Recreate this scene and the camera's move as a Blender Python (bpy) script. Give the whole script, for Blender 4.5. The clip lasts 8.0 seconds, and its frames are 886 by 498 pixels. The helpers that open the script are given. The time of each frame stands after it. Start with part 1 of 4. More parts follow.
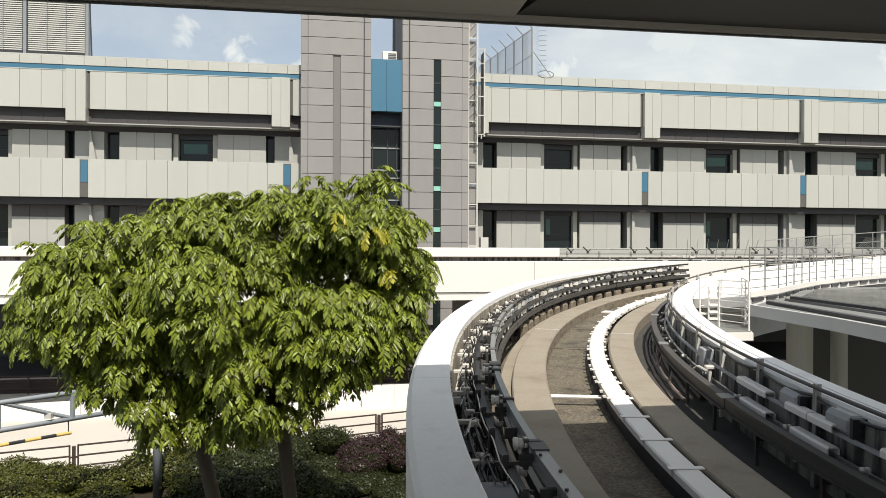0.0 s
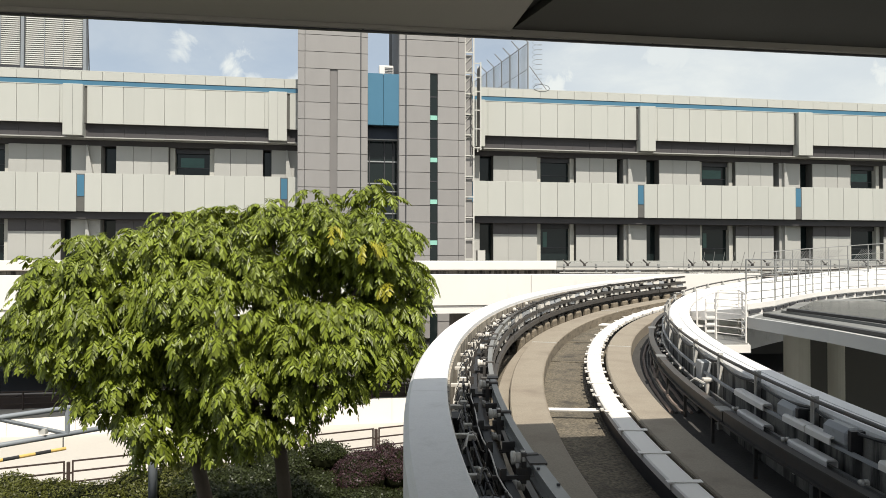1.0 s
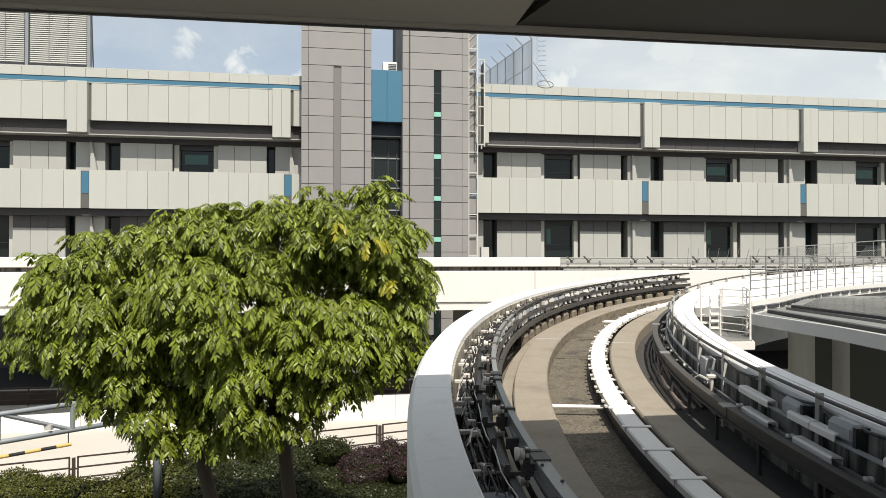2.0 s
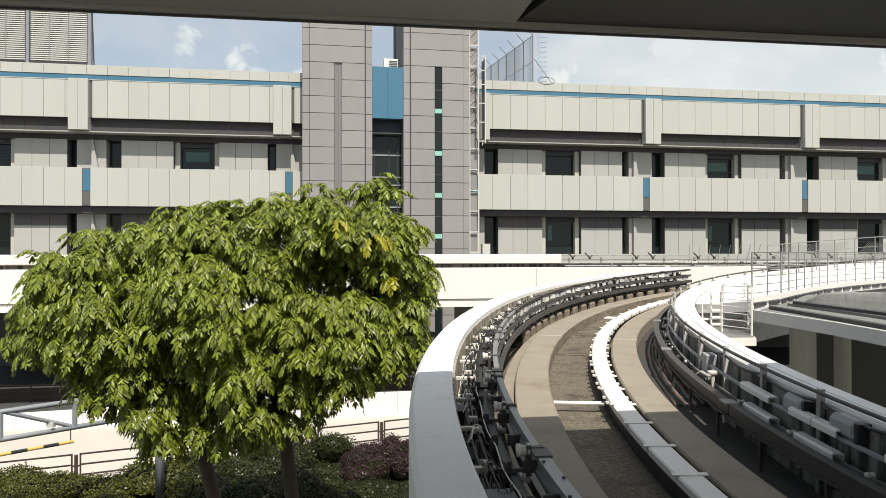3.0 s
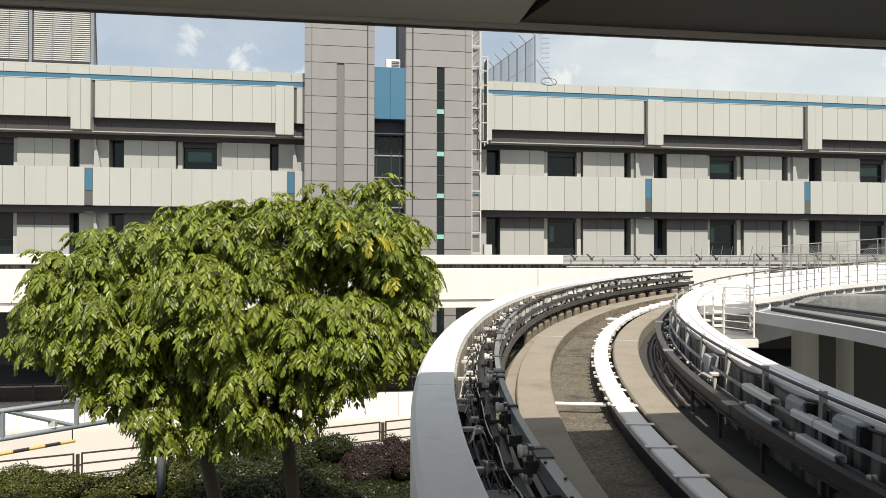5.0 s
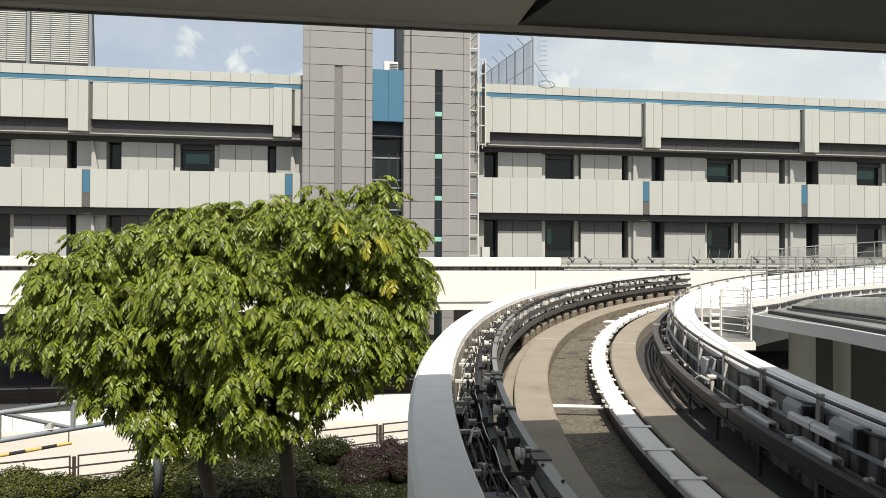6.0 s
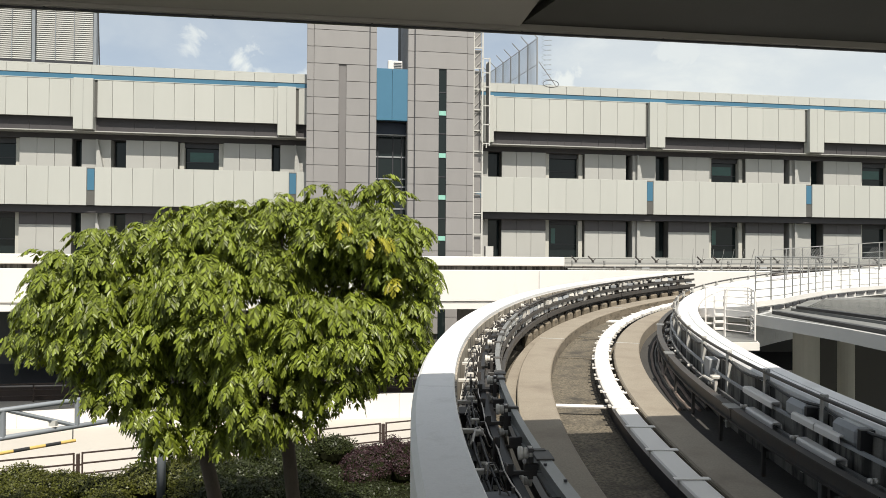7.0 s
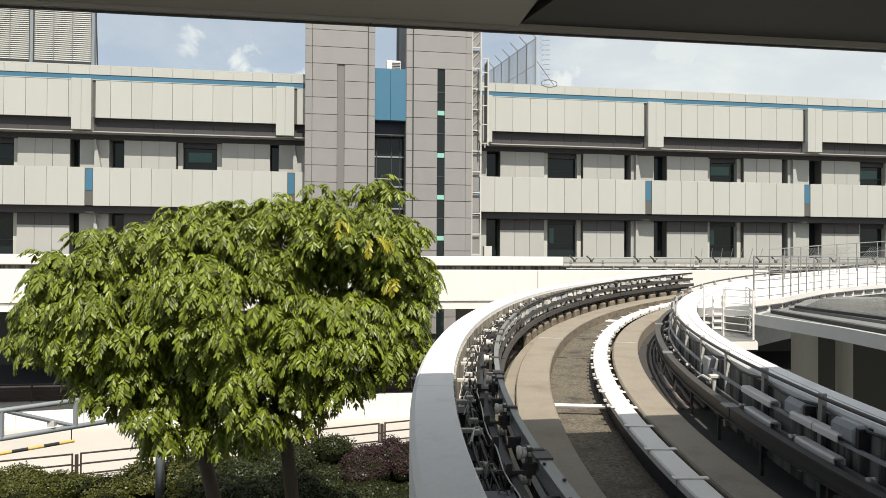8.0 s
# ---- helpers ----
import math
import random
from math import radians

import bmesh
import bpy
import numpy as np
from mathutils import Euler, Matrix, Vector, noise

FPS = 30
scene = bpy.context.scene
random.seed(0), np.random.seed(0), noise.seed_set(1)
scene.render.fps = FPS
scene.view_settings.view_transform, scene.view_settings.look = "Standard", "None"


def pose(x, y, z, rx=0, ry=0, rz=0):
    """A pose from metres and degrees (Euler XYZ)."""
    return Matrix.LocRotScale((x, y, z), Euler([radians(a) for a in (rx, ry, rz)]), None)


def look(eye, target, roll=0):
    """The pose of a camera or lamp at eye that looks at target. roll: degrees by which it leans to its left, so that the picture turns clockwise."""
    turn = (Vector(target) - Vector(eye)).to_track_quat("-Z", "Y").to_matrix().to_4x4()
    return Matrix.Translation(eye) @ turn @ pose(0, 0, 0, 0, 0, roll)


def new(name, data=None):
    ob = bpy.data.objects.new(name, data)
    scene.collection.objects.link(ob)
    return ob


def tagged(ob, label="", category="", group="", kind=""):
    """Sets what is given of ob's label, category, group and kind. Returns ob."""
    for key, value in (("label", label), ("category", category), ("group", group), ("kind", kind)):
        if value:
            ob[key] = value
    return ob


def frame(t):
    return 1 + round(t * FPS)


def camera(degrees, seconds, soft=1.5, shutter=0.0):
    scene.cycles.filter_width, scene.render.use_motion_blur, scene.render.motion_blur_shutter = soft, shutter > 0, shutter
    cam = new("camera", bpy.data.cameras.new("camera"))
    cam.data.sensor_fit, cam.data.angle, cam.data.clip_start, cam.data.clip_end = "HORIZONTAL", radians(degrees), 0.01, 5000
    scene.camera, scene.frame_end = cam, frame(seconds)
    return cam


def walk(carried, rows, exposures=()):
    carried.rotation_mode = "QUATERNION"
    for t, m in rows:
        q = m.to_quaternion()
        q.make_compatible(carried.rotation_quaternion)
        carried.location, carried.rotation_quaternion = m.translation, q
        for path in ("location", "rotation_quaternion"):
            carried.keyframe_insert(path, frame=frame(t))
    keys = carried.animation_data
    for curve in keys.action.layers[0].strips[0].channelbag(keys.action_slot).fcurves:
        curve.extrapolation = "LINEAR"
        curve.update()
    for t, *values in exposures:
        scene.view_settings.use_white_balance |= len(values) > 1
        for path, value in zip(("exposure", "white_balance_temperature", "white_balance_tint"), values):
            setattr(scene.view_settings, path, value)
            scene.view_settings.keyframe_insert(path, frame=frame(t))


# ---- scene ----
EYE_Z = 8.3


def aim(yaw, pitch, roll, dx=0.0, dy=0.0, dz=0.0):
    """Camera pose: turned yaw degrees to the right of +y, pitched up, leaning by roll."""
    return (Matrix.Translation((dx, dy, EYE_Z + dz)) @ pose(0, 0, 0, 0, 0, -yaw)
            @ pose(0, 0, 0, 90 + pitch) @ pose(0, 0, 0, 0, 0, -roll))


cam = camera(65.02, 8.0, soft=0.5)
ROWS = [
    (0.0, -0.000, -0.201, -0.220, 0.0000, 0.0000, 0.0000),
    (0.5, 0.016, 0.252, -0.112, 0.0022, 0.0001, 0.0057),
    (1.0, 0.255, 0.880, -0.048, 0.0004, -0.0046, 0.0009),
    (1.5, 0.042, 0.796, -0.139, -0.0003, 0.0012, -0.0031),
    (3.0, -0.147, 0.351, 0.065, -0.0001, -0.0006, -0.0020),
    (3.5, 0.237, 0.440, 0.158, -0.0019, -0.0010, -0.0027),
    (4.0, 0.035, 0.414, 0.078, -0.0022, -0.0050, -0.0024),
    (4.5, -0.357, 0.330, -0.075, -0.0033, -0.0002, -0.0015),
    (6.0, -0.103, 0.595, -0.199, -0.0042, 0.0001, -0.0038),
    (6.5, -0.271, 0.557, -0.278, 0.0023, -0.0032, -0.0038),
    (7.0, -0.398, 0.526, -0.380, -0.0014, 0.0017, -0.0045),
    (7.5, -0.420, 0.504, -0.430, -0.0009, 0.0009, -0.0031),
    (8.0, -0.283, 0.519, -0.310, -0.0024, -0.0022, -0.0064),
]
walk(cam, [(t, aim(*r)) for t, *r in ROWS])

# ---- daylight ----
SUN = Vector((0.28, -1.0, 1.60)).normalized()
world = bpy.data.worlds.new("sky")
scene.world = world
world.use_nodes = True
wn, wl = world.node_tree.nodes, world.node_tree.links
wn.clear()


def wnode(kind, **settings):
    n = wn.new(kind)
    for key, value in settings.items():
        n.inputs[key].default_value = value
    return n


sky = wn.new("ShaderNodeTexSky")
sky.sky_type, sky.sun_disc = "NISHITA", False
sky.sun_elevation = math.asin(SUN.z)
sky.sun_rotation = math.atan2(SUN.x, SUN.y)
sky.air_density, sky.dust_density, sky.ozone_density = 1.0, 1.6, 1.0
coord = wn.new("ShaderNodeTexCoord")
stretch = wnode("ShaderNodeMapping", Scale=(1.0, 1.0, 2.2), Location=(0.35, 0.1, 0.0))
wl.new(coord.outputs["Generated"], stretch.inputs["Vector"])
puffs = wnode("ShaderNodeTexNoise", Scale=4.6, Detail=9.0, Roughness=0.58, Distortion=0.25)
wl.new(stretch.outputs[0], puffs.inputs["Vector"])


def ramp(value, low, high):
    n = wnode("ShaderNodeMapRange")
    n.interpolation_type = "SMOOTHSTEP"
    n.inputs["From Min"].default_value, n.inputs["From Max"].default_value = low, high
    wl.new(value, n.inputs["Value"])
    return n.outputs[0]


def wmath(op, a, b):
    n = wn.new("ShaderNodeMath")
    n.operation = op
    for k, v in enumerate((a, b)):
        if isinstance(v, (int, float)):
            n.inputs[k].default_value = v
        else:
            wl.new(v, n.inputs[k])
    return n.outputs[0]


lumps = wnode("ShaderNodeTexNoise", Scale=20.0, Detail=9.0, Roughness=0.6, Distortion=0.6)
wl.new(coord.outputs["Generated"], lumps.inputs["Vector"])


def cloud(x, z, size):
    """A cloud's soft mask round the direction (x, 1, z)."""
    far = wn.new("ShaderNodeVectorMath")
    far.operation = "DISTANCE"
    wl.new(coord.outputs["Generated"], far.inputs[0])
    far.inputs[1].default_value = Vector((x, 1, z)).normalized()
    rough = wmath("ADD", far.outputs["Value"], wmath("MULTIPLY", wmath("SUBTRACT", lumps.outputs[0], 0.5), size * 2.6))
    return ramp(rough, size * 1.05, size * 0.0)


veil = ramp(puffs.outputs[0], 0.40, 0.72)
east = wn.new("ShaderNodeSeparateXYZ")
wl.new(coord.outputs["Generated"], east.inputs[0])
bank = wmath("MULTIPLY", ramp(east.outputs[0], -0.04, 0.22), 1.0)
cover = wmath("MAXIMUM", wmath("ADD", 0.34, wmath("MULTIPLY", veil, 0.16)), wmath("MULTIPLY", bank, wmath("ADD", 0.70, wmath("MULTIPLY", veil, 0.28))))
for x, z, size, thick in ((-0.375, 0.300, 0.034, 0.85), (-0.302, 0.278, 0.046, 1.0), (-0.27, 0.258, 0.034, 0.8), (-0.205, 0.256, 0.03, 0.8), (0.16, 0.26, 0.06, 0.95), (0.33, 0.30, 0.09, 0.85), (0.66, 0.27, 0.06, 0.95)):
    cover = wmath("MAXIMUM", cover, wmath("MULTIPLY", cloud(x, z, size), thick))
mix = wn.new("ShaderNodeMix")
mix.data_type = "RGBA"
wl.new(cover, mix.inputs["Factor"])
wl.new(sky.outputs[0], mix.inputs["A"])
mix.inputs["B"].default_value = (7.35, 7.65, 7.4, 1)
back = wnode("ShaderNodeBackground", Strength=0.100)
wl.new(mix.outputs["Result"], back.inputs["Color"])
wout = wn.new("ShaderNodeOutputWorld")
wl.new(back.outputs[0], wout.inputs[0])

sun = new("sun", bpy.data.lights.new("sun", "SUN"))
sun.data.energy, sun.data.angle, sun.data.color = 5.0, radians(0.53), (1.0, 0.945, 0.845)
sun.matrix_world = look(SUN * 100, (0, 0, 0))
scene.view_settings.exposure = 0.25


# ---- materials ----
def material(name, colour, rough=0.6, metal=0.0, vary=0.12, scale=3.0, bump=0.0, grain=60.0, dirt=None, dirt_at=(0.55, 0.75),
             streak=1.0, piece=0.0, spec=0.5, island=0.0, speck=1.0):
    """A surface with two scales of variation: broad stains and fine grain; streak > 1 pulls stains downwards."""
    m = bpy.data.materials.new(name)
    m.use_nodes = True
    nt = m.node_tree
    n, l = nt.nodes, nt.links
    b = n["Principled BSDF"]
    b.inputs["Roughness"].default_value, b.inputs["Metallic"].default_value = rough, metal
    b.inputs["Specular IOR Level"].default_value = spec
    tc = n.new("ShaderNodeTexCoord")
    mp = n.new("ShaderNodeMapping")
    mp.inputs["Scale"].default_value = (1, 1, 1 / streak)
    l.new(tc.outputs["Object"], mp.inputs["Vector"])
    info = n.new("ShaderNodeObjectInfo")
    shift = n.new("ShaderNodeVectorMath")
    shift.operation = "ADD"
    spread = n.new("ShaderNodeMath")
    spread.operation = "MULTIPLY"
    spread.inputs[1].default_value = 37.0
    l.new(info.outputs["Random"], spread.inputs[0])
    l.new(mp.outputs[0], shift.inputs[0])
    l.new(spread.outputs[0], shift.inputs[1])
    big = n.new("ShaderNodeTexNoise")
    big.inputs["Scale"].default_value, big.inputs["Detail"].default_value = scale, 6
    big.inputs["Roughness"].default_value = 0.62
    l.new(shift.outputs[0], big.inputs["Vector"])
    fine = n.new("ShaderNodeTexNoise")
    fine.inputs["Scale"].default_value, fine.inputs["Detail"].default_value = grain, 3
    l.new(tc.outputs["Object"], fine.inputs["Vector"])

    def mth(op, a, c):
        q = n.new("ShaderNodeMath")
        q.operation = op
        for k, v in enumerate((a, c)):
            if isinstance(v, (int, float)):
                q.inputs[k].default_value = v
            else:
                l.new(v, q.inputs[k])
        return q.outputs[0]

    tone = mth("ADD", mth("MULTIPLY", mth("SUBTRACT", big.outputs[0], 0.5), 2 * vary), mth("MULTIPLY", mth("SUBTRACT", fine.outputs[0], 0.5), vary * speck))
    if piece:
        tone = mth("ADD", tone, mth("MULTIPLY", mth("SUBTRACT", info.outputs["Random"], 0.5), piece))
    if island:
        geo = n.new("ShaderNodeNewGeometry")
        tone = mth("ADD", tone, mth("MULTIPLY", mth("SUBTRACT", geo.outputs["Random Per Island"], 0.5), island))
    gain = mth("ADD", 1.0, tone)
    hue = n.new("ShaderNodeHueSaturation")
    hue.inputs["Color"].default_value = (*colour, 1)
    l.new(gain, hue.inputs["Value"])
    out = hue.outputs[0]
    if dirt:
        mr = n.new("ShaderNodeMapRange")
        mr.inputs["From Min"].default_value, mr.inputs["From Max"].default_value = dirt_at
        l.new(big.outputs[0], mr.inputs["Value"])
        mx = n.new("ShaderNodeMix")
        mx.data_type = "RGBA"
        l.new(mr.outputs[0], mx.inputs["Factor"])
        l.new(out, mx.inputs["A"])
        mx.inputs["B"].default_value = (*dirt, 1)
        out = mx.outputs["Result"]
    l.new(out, b.inputs["Base Color"])
    l.new(mth("ADD", rough - 0.06, mth("MULTIPLY", big.outputs[0], 0.12)), b.inputs["Roughness"])
    if bump:
        bp = n.new("ShaderNodeBump")
        bp.inputs["Strength"].default_value, bp.inputs["Distance"].default_value = 0.6, bump
        l.new(mth("ADD", fine.outputs[0], mth("MULTIPLY", big.outputs[0], 0.6)), bp.inputs["Height"])
        l.new(bp.outputs[0], b.inputs["Normal"])
    return m


def leaf_material(name, colour, through_colour, island=0.5):
    m = material(name, colour, rough=0.40, vary=0.15, scale=1.2, grain=20, island=island, spec=0.33)
    nt = m.node_tree
    b = nt.nodes["Principled BSDF"]
    t = nt.nodes.new("ShaderNodeBsdfTranslucent")
    t.inputs["Color"].default_value = (*through_colour, 1)
    mx = nt.nodes.new("ShaderNodeMixShader")
    mx.inputs[0].default_value = 0.16
    out = nt.nodes["Material Output"]
    nt.links.new(b.outputs[0], mx.inputs[1])
    nt.links.new(t.outputs[0], mx.inputs[2])
    nt.links.new(mx.outputs[0], out.inputs["Surface"])
    return m


def glass_material(name, colour, rough=0.04):
    m = material(name, colour, rough=rough, vary=0.05, scale=0.4, spec=0.3)
    return m


M = dict(
    panel=material("cream_panel", (0.435, 0.437, 0.402), 0.5, vary=0.05, scale=0.9, streak=5, piece=0.05, grain=25),
    wall_panel=material("pale_wall_panel", (0.385, 0.38, 0.355), 0.55, vary=0.06, scale=0.8, streak=4, piece=0.05),
    blue=material("blue_metal", (0.048, 0.15, 0.235), 0.45, vary=0.06, scale=1.0, piece=0.06),
    # Recess grey taken near black: the recess shade is in the colour.
    soffit=material("shade_dark_recess", (0.05, 0.046, 0.048), 0.7, vary=0.12, scale=1.0),
    upper_dark=material("dark_upper_panel", (0.085, 0.078, 0.08), 0.6, vary=0.1, scale=1.0),
    dark=material("dark_frame", (0.035, 0.035, 0.04), 0.5, vary=0.1),
    granite=material("grey_granite", (0.255, 0.244, 0.237), 0.5, vary=0.08, scale=1.5, piece=0.10, grain=90, streak=3),
    granite_dark=material("dark_granite", (0.17, 0.16, 0.155), 0.5, vary=0.08, scale=1.5, grain=90),
    joint=material("joint_shadow", (0.10, 0.098, 0.09), 0.8, vary=0.1),
    glass=glass_material("dark_glass", (0.012, 0.018, 0.018)),
    teal=material("teal_glass", (0.035, 0.10, 0.085), 0.08, vary=0.3, scale=1.5, streak=0.4, spec=0.4),
    green=material("green_spandrel", (0.26, 0.52, 0.43), 0.25, vary=0.06),
    white=material("white_paint", (0.72, 0.69, 0.65), 0.6, vary=0.05, scale=0.7, streak=3, grain=30, dirt=(0.55, 0.52, 0.48), dirt_at=(0.62, 0.85)),
    white_cap=material("white_cap", (0.72, 0.71, 0.70), 0.6, vary=0.12, scale=2.2, grain=40, bump=0.003, dirt=(0.5, 0.49, 0.47), dirt_at=(0.52, 0.85)),
    stained=material("streaked_concrete", (0.36, 0.32, 0.26), 0.8, vary=0.4, scale=7.0, streak=9, grain=50, bump=0.004, dirt=(0.06, 0.05, 0.042), dirt_at=(0.46, 0.62)),
    # Streaked concrete with dark stains, its base lowered to include shade.
    grimy=material("grimy_shaded_concrete", (0.22, 0.21, 0.19), 0.8, vary=0.4, scale=5.0, streak=7, grain=50, bump=0.004, dirt=(0.025, 0.024, 0.022), dirt_at=(0.40, 0.58)),
    pad=material("running_concrete", (0.262, 0.226, 0.176), 0.85, vary=0.2, speck=2.4, scale=1.3, grain=45, bump=0.006, dirt=(0.18, 0.148, 0.115), dirt_at=(0.45, 0.75)),
    strip_side=material("stained_strip_side", (0.20, 0.165, 0.12), 0.9, vary=0.4, scale=3.0, grain=30, bump=0.01, streak=0.4, dirt=(0.09, 0.075, 0.055), dirt_at=(0.45, 0.65)),
    deck=material("rough_deck", (0.14, 0.118, 0.085), 0.95, vary=0.6, speck=4.0, scale=2.2, grain=26, bump=0.06, dirt=(0.055, 0.048, 0.038), dirt_at=(0.46, 0.68)),
    steel=material("galvanised_steel", (0.29, 0.29, 0.28), 0.45, metal=0.5, vary=0.18, scale=4.0),
    rail=material("dark_rail_steel", (0.075, 0.07, 0.066), 0.5, metal=0.35, vary=0.25, scale=5.0, dirt=(0.10, 0.06, 0.04), dirt_at=(0.55, 0.8)),
    rust=material("rusty_cable", (0.20, 0.155, 0.13), 0.7, vary=0.3, scale=5.0),
    insulator=material("white_insulator", (0.56, 0.53, 0.48), 0.4, vary=0.15, scale=8),
    black=material("black_rubber", (0.02, 0.02, 0.022), 0.55, vary=0.2),
    box=material("grey_box", (0.30, 0.31, 0.32), 0.5, vary=0.12, scale=3.0, dirt=(0.12, 0.11, 0.1), dirt_at=(0.6, 0.85)),
    pale_box=material("pale_box", (0.52, 0.51, 0.475), 0.5, vary=0.1, scale=3.0, dirt=(0.2, 0.18, 0.16), dirt_at=(0.62, 0.85)),
    roof=material("grey_roof_edge", (0.42, 0.42, 0.41), 0.6, vary=0.08, scale=0.8, streak=3),
    roof_sheet=material("darkened_roof_sheet", (0.17, 0.172, 0.165), 0.75, vary=0.15, scale=0.9, grain=14, dirt=(0.11, 0.108, 0.10), dirt_at=(0.52, 0.8)),
    roof_top=material("dark_roof_sheet", (0.035, 0.038, 0.036), 0.22, vary=0.3, scale=0.8, grain=12, bump=0.002, spec=0.2),
    ground=material("pale_paving", (0.47, 0.44, 0.395), 0.9, vary=0.10, scale=0.25, grain=8, dirt=(0.42, 0.40, 0.37), dirt_at=(0.55, 0.8)),
    soil=material("soil", (0.04, 0.033, 0.022), 0.95, spec=0.05, vary=0.3, scale=1.5, grain=20, bump=0.03),
    brown=material("brown_paint", (0.055, 0.038, 0.032), 0.5, vary=0.15, scale=3),
    grey_paint=material("grey_paint", (0.22, 0.24, 0.26), 0.45, vary=0.1, scale=2),
    yellow=material("yellow_paint", (0.62, 0.42, 0.13), 0.5, vary=0.08),
    bark=material("bark", (0.10, 0.08, 0.06), 0.95, vary=0.35, scale=4, streak=5, grain=30, bump=0.02),
    leaf=leaf_material("tree_leaf", (0.135, 0.167, 0.018), (0.25, 0.29, 0.013), 1.3),
    leaf_yellow=leaf_material("yellowing_leaf", (0.27, 0.25, 0.02), (0.34, 0.30, 0.02)),
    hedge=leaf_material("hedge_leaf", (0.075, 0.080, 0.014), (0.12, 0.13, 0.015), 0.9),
    # A darker green than the hedge, lowered again to hold the trees' shade.
    bush=leaf_material("shade_dark_bush_leaf", (0.028, 0.036, 0.010), (0.045, 0.055, 0.010), 0.9),
    hedge_red=leaf_material("reddish_leaf", (0.042, 0.020, 0.024), (0.05, 0.02, 0.02), 0.9),
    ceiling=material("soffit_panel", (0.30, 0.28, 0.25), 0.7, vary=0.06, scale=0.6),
    # Copy of the soffit colour, darkened so that it carries the shade.
    ceiling_dark=material("shade_darkened_soffit", (0.030, 0.029, 0.024), 0.7, vary=0.06, scale=0.6),
    grey_dark=material("blue_grey_box", (0.06, 0.065, 0.08), 0.5, vary=0.15, scale=3),
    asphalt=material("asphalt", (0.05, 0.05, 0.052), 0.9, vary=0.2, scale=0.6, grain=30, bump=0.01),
    twig=material("shade_dark_core", (0.014, 0.016, 0.007), 0.95, vary=0.3, scale=6, spec=0.05),
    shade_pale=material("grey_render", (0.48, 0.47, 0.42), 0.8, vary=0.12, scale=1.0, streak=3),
    verge=material("mixed_verge", (0.10, 0.105, 0.08), 0.95, vary=0.3, scale=0.15, grain=3),
    trench_dark=material("trench_shade", (0.045, 0.042, 0.038), 0.9, vary=0.4, scale=3.0, grain=30, bump=0.01),
    navy=material("shade_dark_blue_sheet", (0.012, 0.022, 0.045), 0.5, vary=0.08),
    # Wall colour kept low so that covered places look deep in shade.
    shade_wall=material("shade_darkened_wall", (0.10, 0.097, 0.09), 0.85, vary=0.12, scale=0.6, streak=3),
)


# ---- mesh helpers ----
def mesh_of(name, bm, mat, smooth=False):
    bmesh.ops.recalc_face_normals(bm, faces=bm.faces[:])
    me = bpy.data.meshes.new(name)
    bm.to_mesh(me)
    bm.free()
    me.materials.append(M[mat])
    if smooth:
        for p in me.polygons:
            p.use_smooth = True
    return me


def part(name, bm, mat, parent=None, label="", smooth=False):
    ob = new(name, mesh_of(name, bm, mat, smooth))
    ob.parent = parent
    if label:
        ob["label"] = label
    return ob


def thing(name, label, category, m=None, group="", kind=""):
    ob = tagged(new(name), label, category, group, kind)
    if m is not None:
        ob.matrix_basis = m
    return ob


def box(bm, x0, x1, y0, y1, z0, z1, m=None, bevel=0.0):
    vs = [bm.verts.new(Vector(p) if m is None else m @ Vector(p))
          for p in ((x0, y0, z0), (x1, y0, z0), (x1, y1, z0), (x0, y1, z0), (x0, y0, z1), (x1, y0, z1), (x1, y1, z1), (x0, y1, z1))]
    fs = [bm.faces.new([vs[i] for i in q]) for q in ((0, 3, 2, 1), (4, 5, 6, 7), (0, 1, 5, 4), (1, 2, 6, 5), (2, 3, 7, 6), (3, 0, 4, 7))]
    if bevel:
        es = list({e for f in fs for e in f.edges})
        bmesh.ops.bevel(bm, geom=es, offset=bevel, segments=1, affect="EDGES")
    return bm


def abox(*a, **k):
    return box(bmesh.new(), *a, **k)


def tube(bm, pts, r, sides=8, caps=True):
    """A round bar along the points; r is one radius or one for each point."""
    pts = [Vector(p) for p in pts]
    rs = r if isinstance(r, (list, tuple)) else [r] * len(pts)
    rings = []
    for i, p in enumerate(pts):
        d = (pts[min(i + 1, len(pts) - 1)] - pts[max(i - 1, 0)]).normalized()
        a = d.cross(Vector((0, 0, 1)))
        a = a.normalized() if a.length > 0.05 else Vector((1, 0, 0))
        b = d.cross(a).normalized()
        rings.append([bm.verts.new(p + rs[i] * (math.cos(t) * a + math.sin(t) * b))
                      for t in (2 * math.pi * k / sides for k in range(sides))])
    for q, w in zip(rings, rings[1:]):
        for k in range(sides):
            bm.faces.new((q[k], q[(k + 1) % sides], w[(k + 1) % sides], w[k]))
    if caps:
        bm.faces.new(rings[0][::-1])
        bm.faces.new(rings[-1])
    return bm


def placed(name, mesh, m, parent, label=""):
    """One more piece that shares its mesh with its like."""
    ob = new(name, mesh)
    ob.parent, ob.matrix_basis = parent, m
    if label:
        ob["label"] = label
    return ob


def rod(*a, **k):
    return tube(bmesh.new(), *a, **k)


# ---- the curved guideway: a bend in plan that tightens as it climbs away ----
BEND_AT = (-25.0, -8.0, 2.0, 12.0, 22.0, 34.0, 48.0, 66.0)
BEND_RADIUS = (24.85, 26.30, 28.67, 26.39, 19.13, 17.87, 18.97, 21.10)
GRADE = (6.069, 0.0377, 0.000234)


